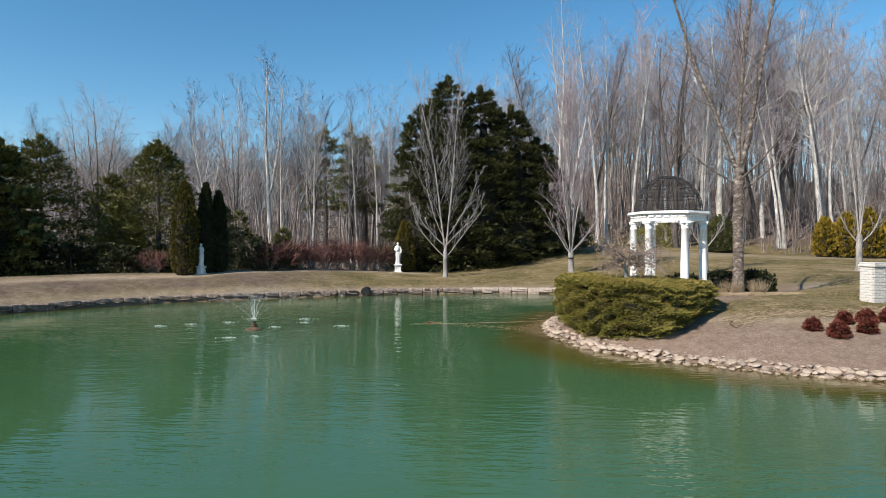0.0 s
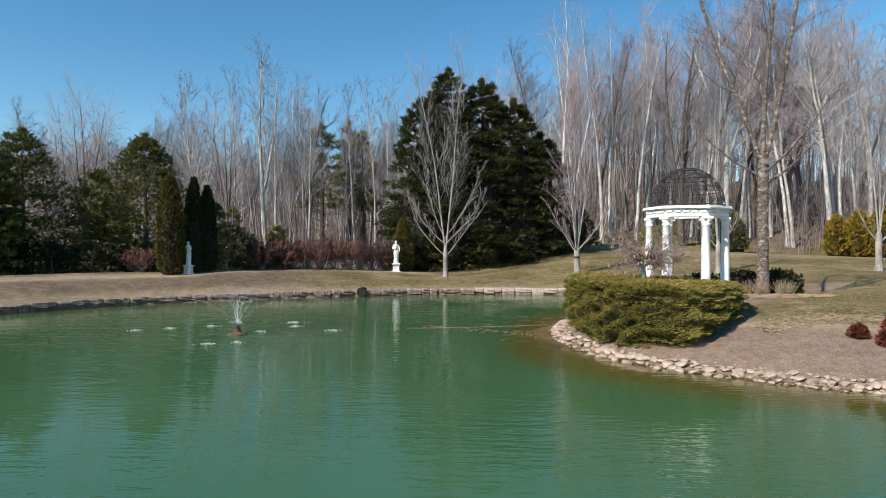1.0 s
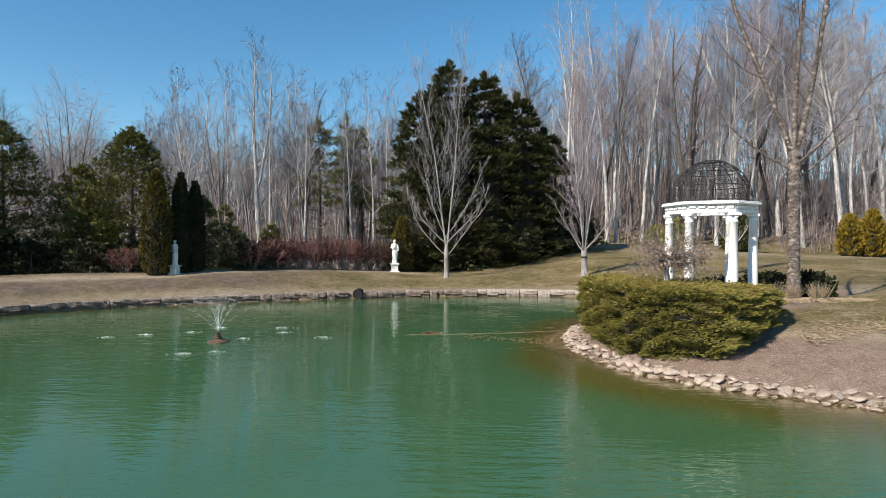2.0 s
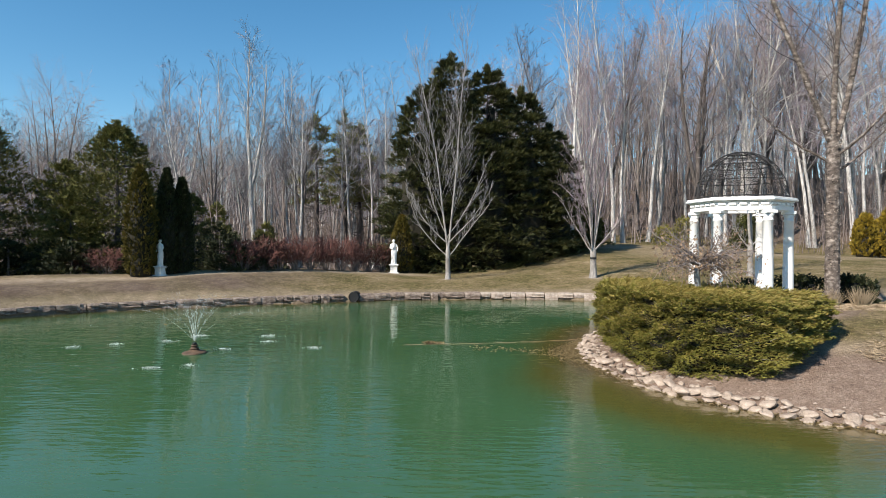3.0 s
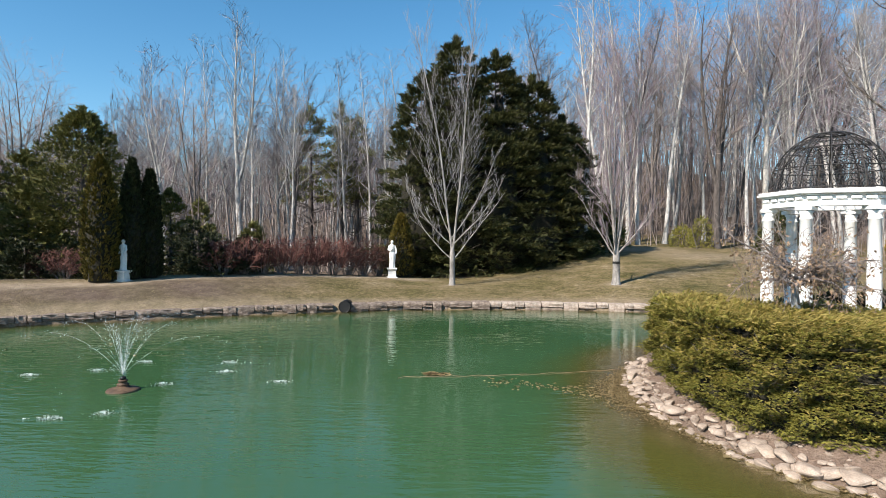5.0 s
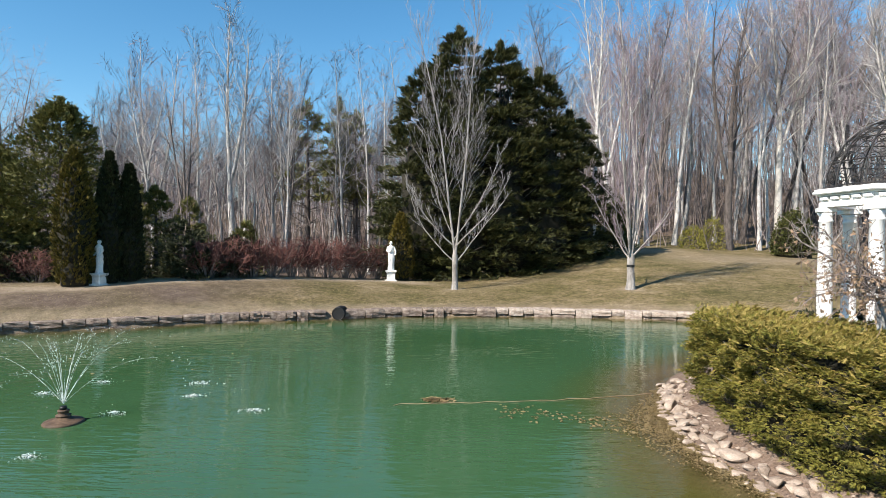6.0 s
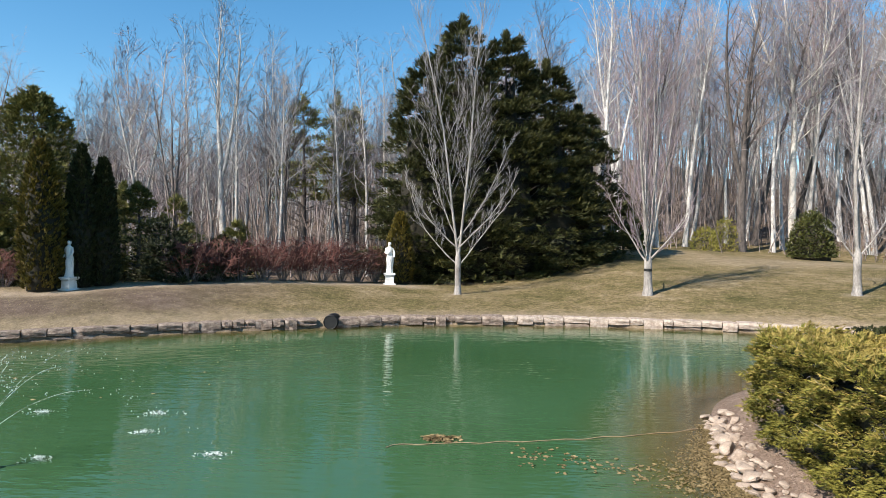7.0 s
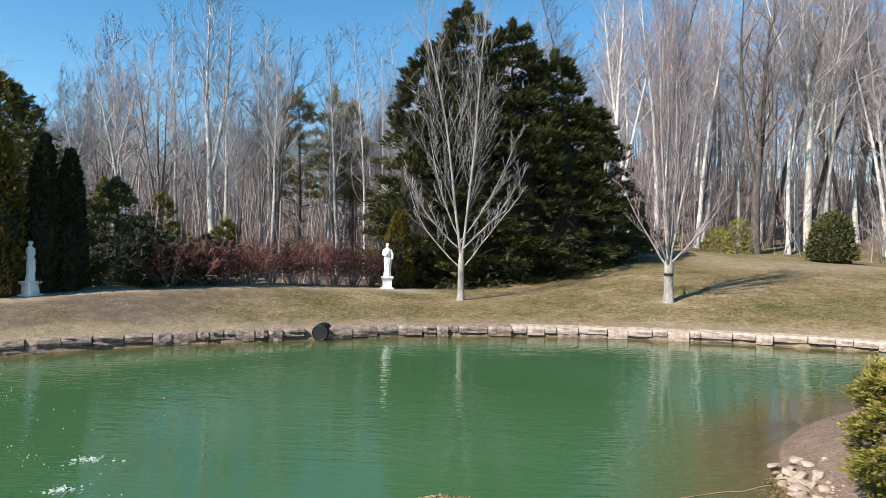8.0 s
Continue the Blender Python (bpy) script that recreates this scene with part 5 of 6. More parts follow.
def build_far_woods():
    """The crowded woods behind, past counting, as one mesh."""
    rng = np.random.default_rng(5)
    w = Tubes()
    for _ in range(1150):
        y = rng.uniform(52, 150) if rng.random() < 0.75 else rng.uniform(138, 172)
        x = rng.uniform(-0.95 * y, 0.95 * y)
        if y - wood_edge(x) < 9:
            continue
        H = wood_tall(x * 50 / y) * rng.uniform(0.62, 0.98)
        z = float(height(np.array([x]), np.array([y]), np.array([60.0]))[0])
        line = bend(rng, (x, y, z - 0.3), (rng.normal(0, 0.05), rng.normal(0, 0.05), 1), H, 5, 0.05, 0.02)
        w.add(line, rng.uniform(0.07, 0.15) * np.array((1, 0.85, 0.62, 0.4, 0.2, 0.05)), 3)
        for k in range(15):
            t = rng.uniform(0.28, 1.0) * 4.9
            i = int(t)
            p = line[i] + (line[i + 1] - line[i]) * (t - i)
            a = rng.uniform(0, 6.283)
            L = H * 0.2 * rng.uniform(0.5, 1.1) * (1.25 - 0.13 * t)
            b = bend(rng, p, (math.cos(a), math.sin(a), 1.0), L, 3, 0.14, 0.10)
            w.add(b, np.array((0.034, 0.027, 0.02, 0.011)), 2)
            for _ in range(7):
                j = rng.integers(1, 4)
                w.add(bend(rng, b[j], (b[j] - b[j - 1]) / L * 3 + rng.normal(0, 0.45, 3) + np.array((0, 0, 0.2)), L * rng.uniform(0.25, 0.55), 1, 0.1, 0), np.array((0.019, 0.010)), 2)
    for _ in range(1700):
        y = rng.uniform(96, 150)
        x = rng.uniform(-0.72 * y, 0.86 * y)
        z = float(height(np.array([x]), np.array([y]), np.array([60.0]))[0])
        H = rng.uniform(8, 15)
        line = bend(rng, (x, y, z - 0.3), (rng.normal(0, 0.08), rng.normal(0, 0.08), 1), H, 3, 0.05, 0.02)
        w.add(line, rng.uniform(0.06, 0.13) * np.array((1, 0.8, 0.55, 0.15)), 3)
        for k in range(9):
            i = rng.integers(0, 3)
            p = line[i] + (line[i + 1] - line[i]) * rng.random()
            a = rng.uniform(0, 6.283)
            w.add(bend(rng, p, (math.cos(a), math.sin(a), 0.9), H * rng.uniform(0.15, 0.3), 2, 0.15, 0.04), np.array((0.045, 0.035, 0.02)), 2)
    tagged(new("far_woods", w.mesh("far_woods", TWIGS_FAR)), "dense leafless woods far behind the lawn", "woods", kind="stuff")


build_woods()
build_far_woods()


# ---------------------------------------------------------------- more woods: named trees, pines, undergrowth
WHITE_TREE = dict(seed=131, tall=25, thick=0.30, clear=0.35, limbs=28, reach=0.24, steep=1.0, lift=0.06, fork=2)
tree_proto((27.2, 63.2, ground_z(27.2, 63.2)), "tall white-barked sycamore at the edge of the lawn", "tree", "woods", BARK_WHITE, TWIGS_GREY, WHITE_TREE)
PALE_TREE = dict(seed=133, tall=17, thick=0.20, clear=0.42, limbs=26, reach=0.2, steep=1.5, lift=0.08, fork=1, lean=0.06)
tree_proto((-14.5, 45.3, ground_z(-14.5, 45.3)), "leaning silver-barked leafless tree", "tree", "woods", BARK_SILVER, TWIGS_GREY, PALE_TREE)
DARK_TREE = dict(seed=135, tall=22, thick=0.30, clear=0.28, limbs=28, reach=0.24, steep=1.0, lift=0.05, fork=2, lean=0.03)
tree_proto((21.2, 59.5, ground_z(21.2, 59.5)), "dark-trunked leafless oak at the lawn's edge", "tree", "woods", BARK_DARK, TWIGS_BROWN, DARK_TREE)
for k, (x, y) in enumerate(((-12.4, 48.2), (-13.7, 50.0), (-17.6, 47.0), (-20.2, 46.0), (8.3, 50.5), (11.1, 56.5), (13.2, 57.5), (14.3, 58.5), (17.0, 60.0), (24.5, 61.0), (33.0, 62.5))):
    spec = dict(seed=140 + k, tall=15.5 if x < 0 else 22, thick=0.10 if x < 0 else 0.16, clear=0.38, limbs=28, reach=0.17, steep=1.5, lift=0.07, fork=k % 2, lean=0.03)
    tree_proto((x, y, ground_z(x, y)), "slim silver-barked leafless tree at the wood's edge", "tree", "woods", BARK_SILVER, TWIGS_MAUVE if k % 2 else TWIGS_GREY, spec)

for k, (x, y, top, wide) in enumerate(((-12.6, 54.0, 13.0, 2.3), (-11.0, 58.0, 14.0, 2.4), (-9.3, 56.0, 12.5, 2.0))):
    z = ground_z(x, y)
    conifer((x, y, z), "thin olive-green pine among the bare trees", "pines", top - z, wide, LEAF_OLIVE, 90 + k, 1300, 0.42, 0.5, 1.2, 0.35, "pine", "pine", 0.25, 0.44, 0.02)
for k, (x, y, top, wide) in enumerate(((-16.2, 42.5, 4.9, 1.5), (-13.2, 43.5, 3.6, 1.3), (-17.9, 40.5, 5.4, 1.7))):
    z = ground_z(x, y)
    conifer((x, y, z), "young olive-green pine at the wood's edge", "pines", top - z, wide, LEAF_OLIVE, 95 + k, 1700, 0.03, 0.7, 1.0, 0.3, "pine", "pine", 0.3, 0.26, 0.02)
for k, (x, y, top, wide, m) in enumerate(((10.3, 53.0, 5.2, 1.5, LEAF_PINE),)):
    z = ground_z(x, y)
    conifer((x, y, z), "small dark green conifer at the lawn's far edge", "lawn conifers", top - z, wide, m, 110 + k, 1800, 0.12, 0.7, 1.0, 0.25, "small_conifer", "conifer", 0.3, 0.42, 0.03)
leafy_shrub((22.8, 52.5, ground_z(22.8, 52.5) + 0.2), "rounded dark green holly on the lawn's edge", "edge shrubs", (2.7, 2.7, 3.0), LEAF_HOLLY, 121, 3600, "holly", True, 0.15, 0.026)
holly_stem = Tubes()
holly_stem.add([(0, 0, -0.5), (0.02, 0, 0.3), (0, 0, 0.9)], [0.12, 0.10, 0.08], 8)
part("stem", holly_stem.mesh("stem", BARK_DARK), bpy.data.objects["holly"])
leafy_shrub((20.2, 60.0, ground_z(20.2, 60.0)), "yellow-green broadleaf shrub at the wood's edge", "edge shrubs", (2.3, 2.3, 2.6), LEAF_YELLOW, 122, 1300, "yellow_shrub", False, 0.14, 0.024)
leafy_shrub((17.6, 57.5, ground_z(17.6, 57.5)), "yellow-green broadleaf shrub at the wood's edge", "edge shrubs", (2.0, 2.0, 1.8), LEAF_YELLOW, 123, 700, "yellow_shrub", False, 0.14, 0.024)
# shrubs whose near-black leaves paint the shade under the trees
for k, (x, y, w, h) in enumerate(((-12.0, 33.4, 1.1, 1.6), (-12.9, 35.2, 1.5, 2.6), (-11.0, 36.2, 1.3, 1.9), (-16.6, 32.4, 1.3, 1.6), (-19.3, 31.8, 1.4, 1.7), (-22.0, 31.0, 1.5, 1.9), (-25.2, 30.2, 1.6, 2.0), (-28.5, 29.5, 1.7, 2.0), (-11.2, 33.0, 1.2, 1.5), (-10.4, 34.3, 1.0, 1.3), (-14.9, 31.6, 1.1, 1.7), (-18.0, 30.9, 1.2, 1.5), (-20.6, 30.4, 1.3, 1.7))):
    conifer((x, y, ground_z(x, y)), "dark ragged evergreen shrub under the trees", "dark shrubs", h, w, LEAF_BOX_AND_SHADED, 150 + k, 1300, 0.01, 0.5, 1.0, 0.3, "dark_shrub", "shrub", 0.4, 0.16, 0.018)
for x, y in ((-16.4, 31.0), (-17.6, 31.4)):
    copy_thing(shrub_a, pose(x, y, ground_z(x, y), 0, 0, 40 * x)).scale = (0.75, 0.75, 0.72)


def undergrowth():
    """Saplings and brush along the foot of the woods, past counting."""
    rng = np.random.default_rng(8)
    wood = Tubes()
    for _ in range(4300):
        x = rng.uniform(-55, 70)
        y = wood_edge(x) + rng.uniform(-3, 22) * rng.choice((1.0, 2.2))
        z = float(height(np.array([x]), np.array([y]), np.array([30.0]))[0])
        H = rng.uniform(1.2, 7.5) * (1 if rng.random() < 0.5 else 0.5)
        line = bend(rng, (x, y, z - 0.1), (rng.normal(0, 0.15), rng.normal(0, 0.15), 1), H, 3, 0.08, 0.02)
        wood.add(line, (0.012 + 0.006 * H) * np.array((1, 0.8, 0.55, 0.2)), 3)
        for _ in range(6):
            t = rng.uniform(0.8, 2.9)
            p = line[int(t)] + (line[int(t) + 1] - line[int(t)]) * (t % 1)
            a = rng.uniform(0, 6.283)
            wood.add(bend(rng, p, (math.cos(a), math.sin(a), 0.9), H * rng.uniform(0.2, 0.42), 2, 0.2, 0.03), np.array((0.014, 0.012, 0.008)), 2)
    tagged(new("undergrowth", wood.mesh("undergrowth", TWIGS_BROWN)), "brown saplings and brush at the foot of the woods", "undergrowth", kind="stuff")


undergrowth()


# ---------------------------------------------------------------- planting on the point
def weeping_maple(at):
    """A small twisted maple with an umbrella of fine twigs and a few dry leaves."""
    rng = np.random.default_rng(61)
    t = thing("weeping_maple", at, "small twisted weeping maple with dry curled leaves", "tree")
    w, tips = Tubes(), Tubes()
    trunk = np.array([(0, 0, -0.2), (0.02, 0, 0.2), (0.10, 0.02, 0.55), (0.06, 0.0, 0.85), (0.16, 0.03, 1.15)])
    w.add(trunk, [0.085, 0.075, 0.065, 0.06, 0.045], 10)
    part("trunk", w.mesh("trunk", BARK_GREY), t)
    places = []
    for k in range(17):
        a = k * 2.4 + rng.normal(0, 0.3)
        limb = bend(rng, trunk[3] + (trunk[4] - trunk[3]) * rng.random(), (math.cos(a), math.sin(a), 0.55), rng.uniform(0.9, 1.35), 7, 0.16, -0.07)
        lt = Tubes()
        lt.add(limb, 0.028 * np.linspace(1, 0.25, 8), 6)
        part("limb", lt.mesh("limb", BARK_BROWN), t)
        for j in range(18):
            i = rng.integers(1, 7)
            p = limb[i] + (limb[i + 1] - limb[i]) * rng.random()
            b = bend(rng, p, (limb[i + 1] - limb[i]) * 3 + rng.normal(0, 0.5, 3) + np.array((0, 0, 0.2)), rng.uniform(0.25, 0.6), 4, 0.25, -0.16)
            tips.add(b, 0.0055 * np.array((1, 0.9, 0.75, 0.6, 0.4)), 3)
            for _ in range(3):
                c = bend(rng, b[rng.integers(1, 5)], rng.normal(0, 0.6, 3) + np.array((0, 0, -0.3)), rng.uniform(0.1, 0.28), 2, 0.25, -0.12)
                tips.add(c, 0.0045 * np.array((1, 0.8, 0.5)), 3)
                places.append(c[2])
    part("twig_haze", tips.mesh("twig_haze", TWIGS_BROWN), t, kind="stuff")
    places = np.array(places)
    part("dry_foliage", sprays("dry_foliage", places, rng.normal(0, 0.5, (len(places), 3)) - np.array((0, 0, 0.6)), rng.uniform(0.6, 1.2, len(places)), LEAF_DRY, 62, 0.075, 0.011, 4, 0.7, 0.3, 1.0), t, kind="stuff")


weeping_maple((5.05, 17.5, 1.12))

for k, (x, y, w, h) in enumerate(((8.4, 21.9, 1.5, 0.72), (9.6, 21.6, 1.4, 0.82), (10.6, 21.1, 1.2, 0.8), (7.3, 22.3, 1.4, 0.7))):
    leafy_shrub((x, y, ground_z(x, y) - 0.03), "clipped dark boxwood behind the pavilion", "boxwoods", (w, 1.0, h), LEAF_BOX_AND_SHADED, 160 + k, 1500, "boxwood", True, 0.08, 0.02, 0.55)
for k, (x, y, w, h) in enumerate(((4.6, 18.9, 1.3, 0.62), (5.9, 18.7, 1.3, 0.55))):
    leafy_shrub((x, y, ground_z(x, y) + 0.02), "dark low juniper beside the pavilion", "low junipers", (w, 1.0, h), LEAF_BOX_AND_SHADED, 170 + k, 1100, "low_juniper", True, 0.13, 0.014, 0.2)
for k, (x, y, w) in enumerate(((8.56, 14.1, 0.29), (8.87, 13.62, 0.37), (9.54, 14.5, 0.29), (9.62, 13.8, 0.32), (10.05, 14.5, 0.34), (10.6, 14.55, 0.32))):
    leafy_shrub((x, y, ground_z(x, y) - 0.02), "compact red nandina growing in bark mulch", "red nandinas", (w, w, w * 0.85), LEAF_RED, 180 + k, 420, "nandina", True, 0.085, 0.016)


def dry_grass(at, seed, tall, wide, blades, label):
    rng = np.random.default_rng(seed)
    t = thing("ornamental_grass", at, label, "grass", "dry grasses")
    b = Tubes()
    for _ in range(blades):
        a, s = rng.uniform(0, 6.283), rng.random() ** 0.7
        line = bend(rng, (0.12 * s * math.cos(a), 0.12 * s * math.sin(a), -0.03), (wide * s * math.cos(a), wide * s * math.sin(a), 1), tall * rng.uniform(0.6, 1.1), 3, 0.07, -0.06 * s)
        b.add(line, 0.006 * np.array((1, 0.9, 0.6, 0.2)), 3)
    part("blade_fan", b.mesh("blade_fan", STRAW), t, kind="stuff")


for k, (x, y) in enumerate(((9.3, 19.7), (10.3, 20.0), (9.15, 20.3), (9.9, 19.6))):
    dry_grass((x, y, ground_z(x, y)), 190 + k, 0.5, 0.5, 110, "dry tan ornamental grass at the birch's foot")


def bark_flakes():
    """Curls of loose bark on the birch."""
    rng = np.random.default_rng(66)
    spots = [np.stack((0 * z, 0 * z, z, 0 * z + 0.162), -1) for z in [0.2 + 4.1 * rng.random(800)]]
    for line, rad in LEADERS:
        f = 9.5 * rng.random(900) ** 1.2
        spots.append(np.stack([np.interp(f, np.arange(11), line[:, k]) for k in range(3)] + [np.interp(f, np.arange(11), rad)], -1))
    spots = np.concatenate(spots)
    n = len(spots)
    a = rng.uniform(0, 6.283, n)
    at = spots[:, :3] + (spots[:, 3] * np.stack((np.cos(a), np.sin(a), 0 * a)) * 1.02).T
    out = np.stack((np.cos(a) * 0.6 - np.sin(a) * 0.8, np.sin(a) * 0.6 + np.cos(a) * 0.8, rng.normal(0, 0.4, n)), -1)
    birch = bpy.data.objects["river_birch"]
    part("loose_bark", sprays("loose_bark", at, out, rng.uniform(0.5, 1.3, n), BARK_CURLS, 67, 0.05, 0.014, 2, 0.5, 0.5, 0.5), birch, kind="stuff")


bark_flakes()


def straw_bed():
    """Pale fallen straw spread round the birch and along the mulch edge."""
    rng = np.random.default_rng(68)
    n = 5200
    a, r = rng.uniform(0, 6.283, n), 1.35 * np.sqrt(rng.random(n))
    x, y = 9.6 + r * 1.25 * np.cos(a), 19.55 + r * np.sin(a)
    m = 2600
    u = rng.random(m)
    x, y = np.concatenate((x, 7.0 + 4.6 * u)), np.concatenate((y, 14.9 + 0.9 * u + 0.9 * np.sin(u * 7) * 0.3 + rng.normal(0, 0.22, m)))
    z = height(x, y) + 0.015
    o = np.stack((np.cos(np.arange(len(x)) * 2.4), np.sin(np.arange(len(x)) * 2.4), np.full(len(x), 0.06)), -1)
    me = sprays("straw_litter", np.stack((x, y, z), -1), o, rng.uniform(0.6, 1.3, len(x)), STRAW, 69, 0.12, 0.005, 3, 0.7, 0.1, 0.15)
    tagged(new("straw_litter", me), "pale dry straw strewn on the lawn's edge", "straw", kind="stuff")


straw_bed()


# ---------------------------------------------------------------- white brick pier
def brick_pier():
    x, y = 11.92, 17.05
    z = ground_z(x, y) - 0.05
    p = thing("brick_pier", (x, y, z), "white-painted brick garden pier with a flat cap", "pier", turn=18)
    p.scale = (0.8, 0.8, 1.0)
    part("mortar_core", from_bm("mortar_core", block((0.53, 0.53, 1.04), 0.0), PALE_PAINT), p)
    bricks = [from_bm("brick", block((0.205, 0.10, 0.062), 0.006), PALE_PAINT), from_bm("brick", block((0.10, 0.10, 0.062), 0.006), PALE_PAINT)]
    for c in range(14):
        for f in range(4):
            shift = 0.0 if (c + f) % 2 else 0.107
            for i in range(4):
                lx = -0.275 + 0.1025 + i * 0.214 - shift
                if lx + 0.11 > 0.30 or lx - 0.11 < -0.40:
                    continue
                b = part("brick", bricks[0], p)
                b.matrix_local = pose(0, 0, 0, 0, 0, 90 * f) @ pose(max(lx, -0.175), -0.225, 0.01 + c * 0.0735)
    part("cap", from_bm("cap", block((0.64, 0.64, 0.07), 0.012, (0, 0, 1.04)), PALE_PAINT), p)
    part("cap_top", from_bm("cap_top", block((0.58, 0.58, 0.05), 0.012, (0, 0, 1.111)), PALE_PAINT), p)
    w = thing("garden_wall", (x, y, z), "low white-painted brick garden wall", "wall", turn=18)
    part("wall_body", from_bm("wall_body", block((2.6, 0.3, 0.82), 0.01, (1.58, 0, 0)), PALE_PAINT), w)
    part("coping", from_bm("coping", block((2.6, 0.38, 0.07), 0.012, (1.58, 0, 0.821)), PALE_PAINT), w)


brick_pier()


# ---------------------------------------------------------------- floating fountain
def water_spray_material():
    m, n, l, b = material("falling_water", 0.15, 0.0, 0.5)
    b.inputs["Base Color"].default_value = (0.86, 0.90, 0.90, 1)
    b.inputs["Alpha"].default_value = 0.62
    t = noise_tex(n, l, 9, 2, 0.6)
    r = ramp(n, [(0.35, (0.1, 0.1, 0.1)), (0.6, (0.5, 0.5, 0.5))])
    l.new(t.outputs["Fac"], r.inputs["Fac"])
    l.new(r.outputs["Color"], b.inputs["Alpha"])
    return m


SPRAY = water_spray_material()
FOAM = surface("white_foam", (0.62, 0.66, 0.65), (0.78, 0.81, 0.80), (0.86, 0.88, 0.87), 9, 60, 0.5, 0.1, 0.005, grain=0.2)
FLOAT_BROWN = surface("weathered_float", (0.05, 0.03, 0.019), (0.10, 0.062, 0.038), (0.17, 0.11, 0.068), 5, 30, 0.7, 0.4, 0.01)
FOUNTAIN = (-6.22, 18.1)


def fountain():
    rng = np.random.default_rng(91)
    fx, fy = FOUNTAIN
    f = thing("fountain", (fx, fy, 0), "floating pond fountain throwing thin jets of water", "fountain")
    part("float", lathe("float", [(0.22, -0.10), (0.26, -0.03), (0.28, 0.008), (0.26, 0.03), (0.20, 0.045), (0.13, 0.062), (0.09, 0.10)], FLOAT_BROWN, 28), f, "brown weathered float")
    part("collar", lathe("collar", [(0.10, 0.101), (0.105, 0.12), (0.07, 0.128), (0.07, 0.165), (0.08, 0.17), (0.08, 0.19), (0.05, 0.20)], FLOAT_BROWN, 20), f)
    part("nozzle", lathe("nozzle", [(0.05, 0.201), (0.05, 0.235), (0.035, 0.25)], BLACK_PIPE, 16), f)
    ends = [(-9.49, 18.63), (-8.68, 19.07), (-5.69, 16.69), (-6.33, 16.4), (-5.01, 19.68), (-5.26, 20.55), (-7.11, 20.48), (-3.62, 18.88), (-7.66, 19.61), (-5.73, 18.58)]
    drops, at, size = [], [], []
    for k, (ex, ey) in enumerate(ends):
        dx, dy = ex - fx, ey - fy
        top = 0.72 + 0.4 * rng.random()
        us = np.linspace(0, 1, 22)
        line = np.stack((dx * us, dy * us, 0.28 * (1 - us) + 4 * top * us * (1 - us)), -1)
        jet = Tubes()
        jet.add(line[:11], 0.0032 * np.linspace(1.0, 0.6, 11), 5)
        part("jet", jet.mesh("jet", SPRAY), f)
        for u in np.concatenate((0.30 + 0.36 * rng.random(26), 0.6 + 0.4 * rng.random(12))):
            p = np.array((dx * u, dy * u, 0.28 * (1 - u) + 4 * top * u * (1 - u))) + rng.normal(0, 0.025 + 0.03 * u, 3)
            at.append(p)
            size.append(rng.uniform(0.004, 0.009))
    for k in range(12):
        a = k * 2.4
        s = 0.2 + 0.45 * rng.random()
        h = 0.85 + 0.55 * rng.random()
        us = np.linspace(0, 0.5, 10)
        line = np.stack((math.cos(a) * s * 2 * us, math.sin(a) * s * 2 * us, 0.28 + 4 * (h - 0.28) * us * (1 - us)), -1)
        jet = Tubes()
        jet.add(line[:7], 0.0032 * np.linspace(1.0, 0.6, 7), 5)
        part("jet", jet.mesh("jet", SPRAY), f)
        for _ in range(22):
            u = 0.28 + 0.5 * rng.random()
            at.append(np.array((math.cos(a) * s * 2 * u, math.sin(a) * s * 2 * u, 0.28 + 4 * (h - 0.28) * u * (1 - u))) + rng.normal(0, 0.045, 3))
            size.append(rng.uniform(0.004, 0.009))
    oct_v = np.array([(1, 0, 0), (0, 1, 0), (-1, 0, 0), (0, -1, 0), (0, 0, 1.6), (0, 0, -1.6)], float)
    oct_f = np.array([(0, 1, 4), (1, 2, 4), (2, 3, 4), (3, 0, 4), (1, 0, 5), (2, 1, 5), (3, 2, 5), (0, 3, 5)])
    at, size = np.array(at), np.array(size)
    v = (at[:, None] + size[:, None, None] * oct_v).reshape(-1, 3)
    q = (oct_f[None] + 6 * np.arange(len(at))[:, None, None]).reshape(-1, 3)
    part("droplet_shower", quads_mesh("droplet_shower", v, q, SPRAY), f, kind="stuff")
    for k, (ex, ey) in enumerate(ends):
        n = 90
        r = 0.17 * np.abs(rng.normal(0, 0.6, n))
        a = rng.uniform(0, 6.283, n)
        p = np.stack((ex - fx + 1.25 * r * np.cos(a), ey - fy + 0.75 * r * np.sin(a), 0.004 + 0.04 * rng.random(n) ** 2 * np.exp(-r * 5)), -1)
        o = np.stack((np.cos(a), np.sin(a), 0.05 + 0.5 * rng.random(n)), -1)
        part("splash", sprays("splash", p, o, rng.uniform(0.5, 1.4, n), FOAM, 92 + k, 0.032, 0.003, 3, 0.9, 0.3, 0.5), f, kind="stuff")


fountain()


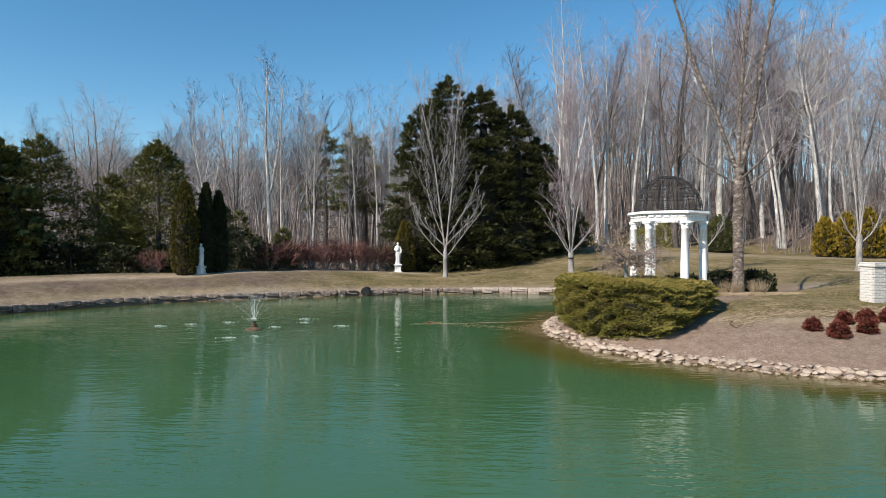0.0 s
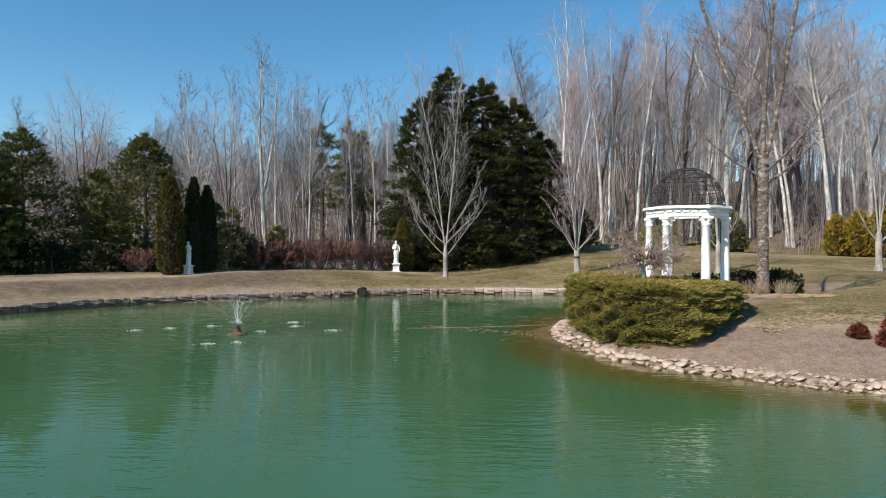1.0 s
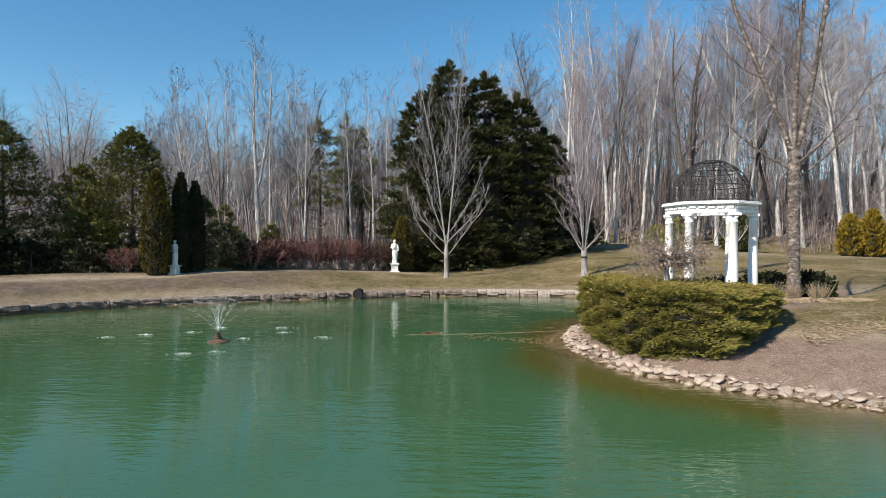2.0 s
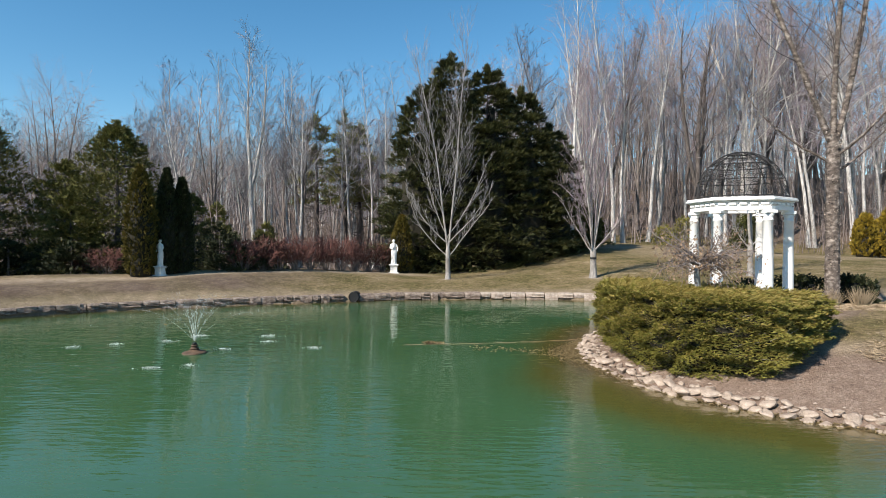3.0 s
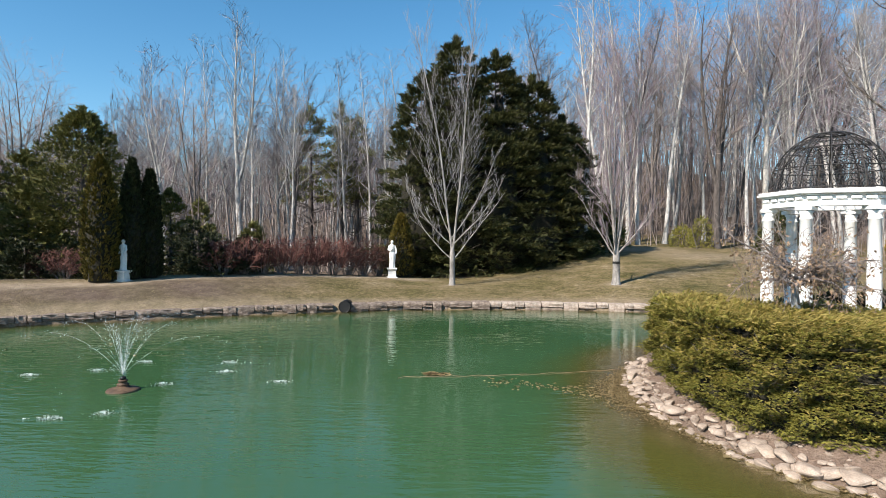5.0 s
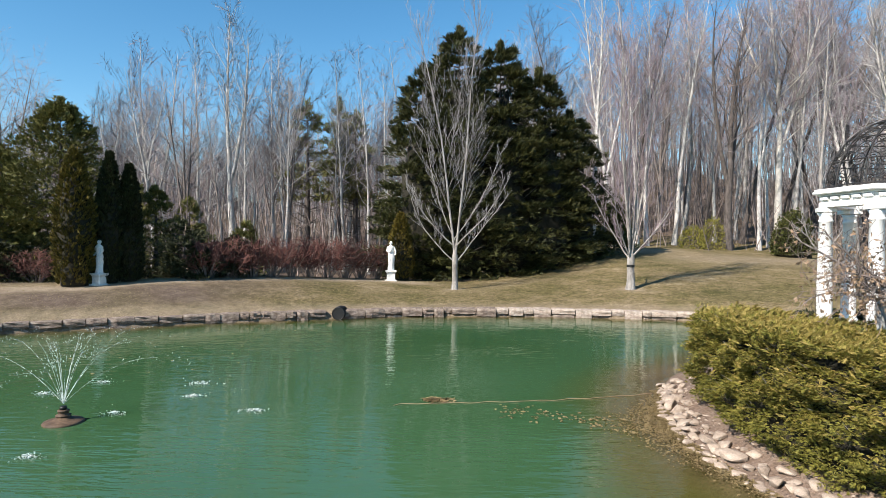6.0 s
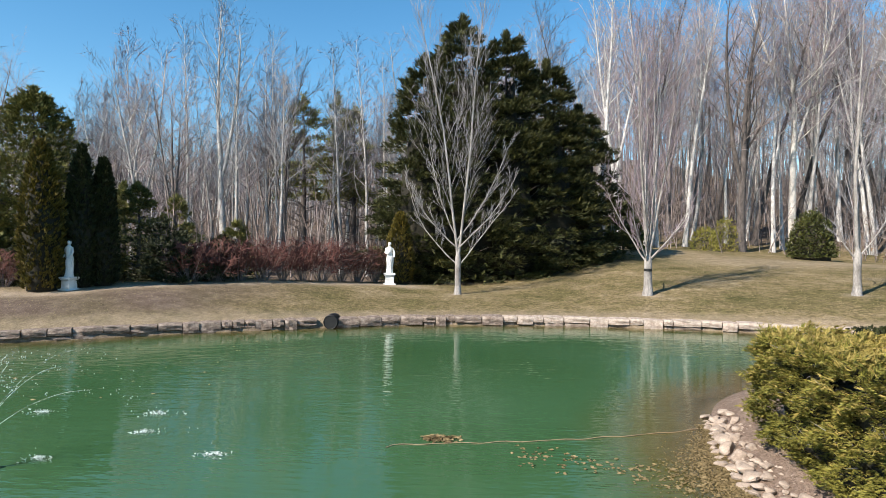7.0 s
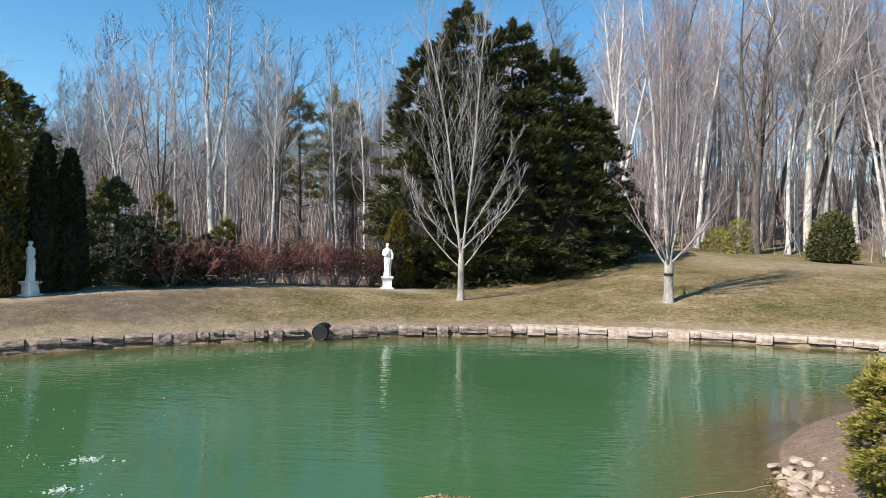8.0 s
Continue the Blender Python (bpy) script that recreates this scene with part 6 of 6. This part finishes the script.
# ---------------------------------------------------------------- rope, floating leaves, litter in the shallows
def water_litter():
    rng = np.random.default_rng(95)
    rope = Tubes()
    us = np.linspace(0, 1, 60)
    line = np.stack((-1.45 + 4.6 * us, 19.35 + 0.42 * us ** 0.4 + 0.75 * us ** 2.2 + 0.02 * np.sin(us * 40), 0.008 + 0.004 * np.sin(us * 60)), -1)
    rope.add(line, np.full(60, 0.006), 6)
    tagged(new("rope", rope.mesh("rope", LEAF_DRY)), "thin tan rope floating on the pond", "rope")
    n = 420
    a, r = rng.uniform(0, 6.283, n), np.abs(rng.normal(0, 0.5, n))
    p = np.stack((-0.82 + 0.25 * r * np.cos(a) + 0.1 * r, 19.77 + 0.12 * r * np.sin(a), 0.006 + 0.05 * rng.random(n) * np.exp(-r * 2)), -1)
    o = np.stack((np.cos(a), np.sin(a), 0.1 * rng.random(n)), -1)
    tagged(new("leaf_raft", sprays("leaf_raft", p, o, rng.uniform(0.5, 1.2, n), LEAF_WET, 96, 0.06, 0.013, 3, 0.6, 0.1, 0.3)), "raft of brown leaves caught on the rope", "leaves", kind="stuff")
    n = 190
    u = rng.random(n)
    x, y = 0.3 + 2.6 * u + rng.normal(0, 0.15, n), 19.5 - 1.0 * u - 0.5 * rng.random(n) ** 2 + rng.normal(0, 0.10, n)
    x, y = np.concatenate((x, rng.uniform(-16, -5, 110))), np.concatenate((y, rng.uniform(20.5, 28.0, 110)))
    d = shore_distance(x, y)
    keep = d < -0.1
    p = np.stack((x, y, np.full(len(x), 0.006)), -1)[keep]
    a = rng.uniform(0, 6.283, len(p))
    o = np.stack((np.cos(a), np.sin(a), 0 * a), -1)
    tagged(new("floating_leaves", sprays("floating_leaves", p, o, rng.uniform(0.5, 1.3, len(p)), LEAF_WET, 97, 0.065, 0.015, 3, 0.8, 0.05, 0.1)), "scattered brown leaves floating on the pond", "leaves", kind="stuff")
    lo = int(np.argmin(np.hypot(SHORE[:, 0] - 3.2, SHORE[:, 1] - 20.7)))
    hi = int(np.argmin(np.hypot(SHORE[:, 0] - 10.6, SHORE[:, 1] - 11.0)))
    line = SHORE[lo:hi]
    n = 8500
    i = np.where(rng.random(n) < 0.6, np.clip(rng.normal(0.17, 0.09, n), 0, 0.99), rng.random(n)) * (len(line) - 1.01)
    px, py = np.interp(i, np.arange(len(line)), line[:, 0]), np.interp(i, np.arange(len(line)), line[:, 1])
    t = np.gradient(line, axis=0)
    t /= np.linalg.norm(t, axis=1)[:, None]
    tx, ty = np.interp(i, np.arange(len(line)), t[:, 0]), np.interp(i, np.arange(len(line)), t[:, 1])
    wide = 0.10 + 0.42 * np.exp(-((i / len(line) - 0.17) / 0.11) ** 2)
    off = 0.06 - wide * np.abs(rng.normal(0, 0.7, n))
    p = np.stack((px - ty * off, py + tx * off, np.maximum(0.004, 0.01 + 0.25 * off) + 0.004 * rng.random(n)), -1)
    a = rng.uniform(0, 6.283, n)
    o = np.stack((np.cos(a), np.sin(a), 0.05 * a), -1)
    tagged(new("shore_litter", sprays("shore_litter", p, o, rng.uniform(0.5, 1.3, n), LEAF_WET, 98, 0.032, 0.009, 3, 0.7, 0.04, 0.1)), "matted brown leaves in the shallows by the rocks", "leaves", kind="stuff")


water_litter()


# ---------------------------------------------------------------- grass
def lawn_blades():
    """Tufts of dormant grass over the near lawns."""
    rng = np.random.default_rng(99)
    x, y = np.concatenate((rng.uniform(-21, 21, 52000), rng.uniform(7, 18, 9000))), np.concatenate((rng.uniform(24, 46, 52000), rng.uniform(15, 27, 9000)))
    d = shore_distance(x, y)
    near = np.where(far_side(x, y) > 0.5, (d > 0.45) & (rng.random(len(x)) < np.exp(-d / 9)), (d > 2.9) & (np.hypot(x - 7.2, y - 20) > 2.6))
    x, y, d = x[near], y[near], d[near]
    p = np.stack((x, y, height(x, y, d) - 0.01), -1)
    a = rng.uniform(0, 6.283, len(x))
    o = np.stack((0.7 * np.cos(a), 0.7 * np.sin(a), 0.5 + rng.random(len(x))), -1)
    me = sprays("lawn_grass", p, o, rng.uniform(0.4, 0.95, len(x)), LAWN_BLADES, 100, 0.06, 0.0075, 3, 0.8, 0.2, 0.8)
    tagged(new("lawn_grass", me), "short dormant tan and green lawn grass", "grass", kind="stuff")


lawn_blades()
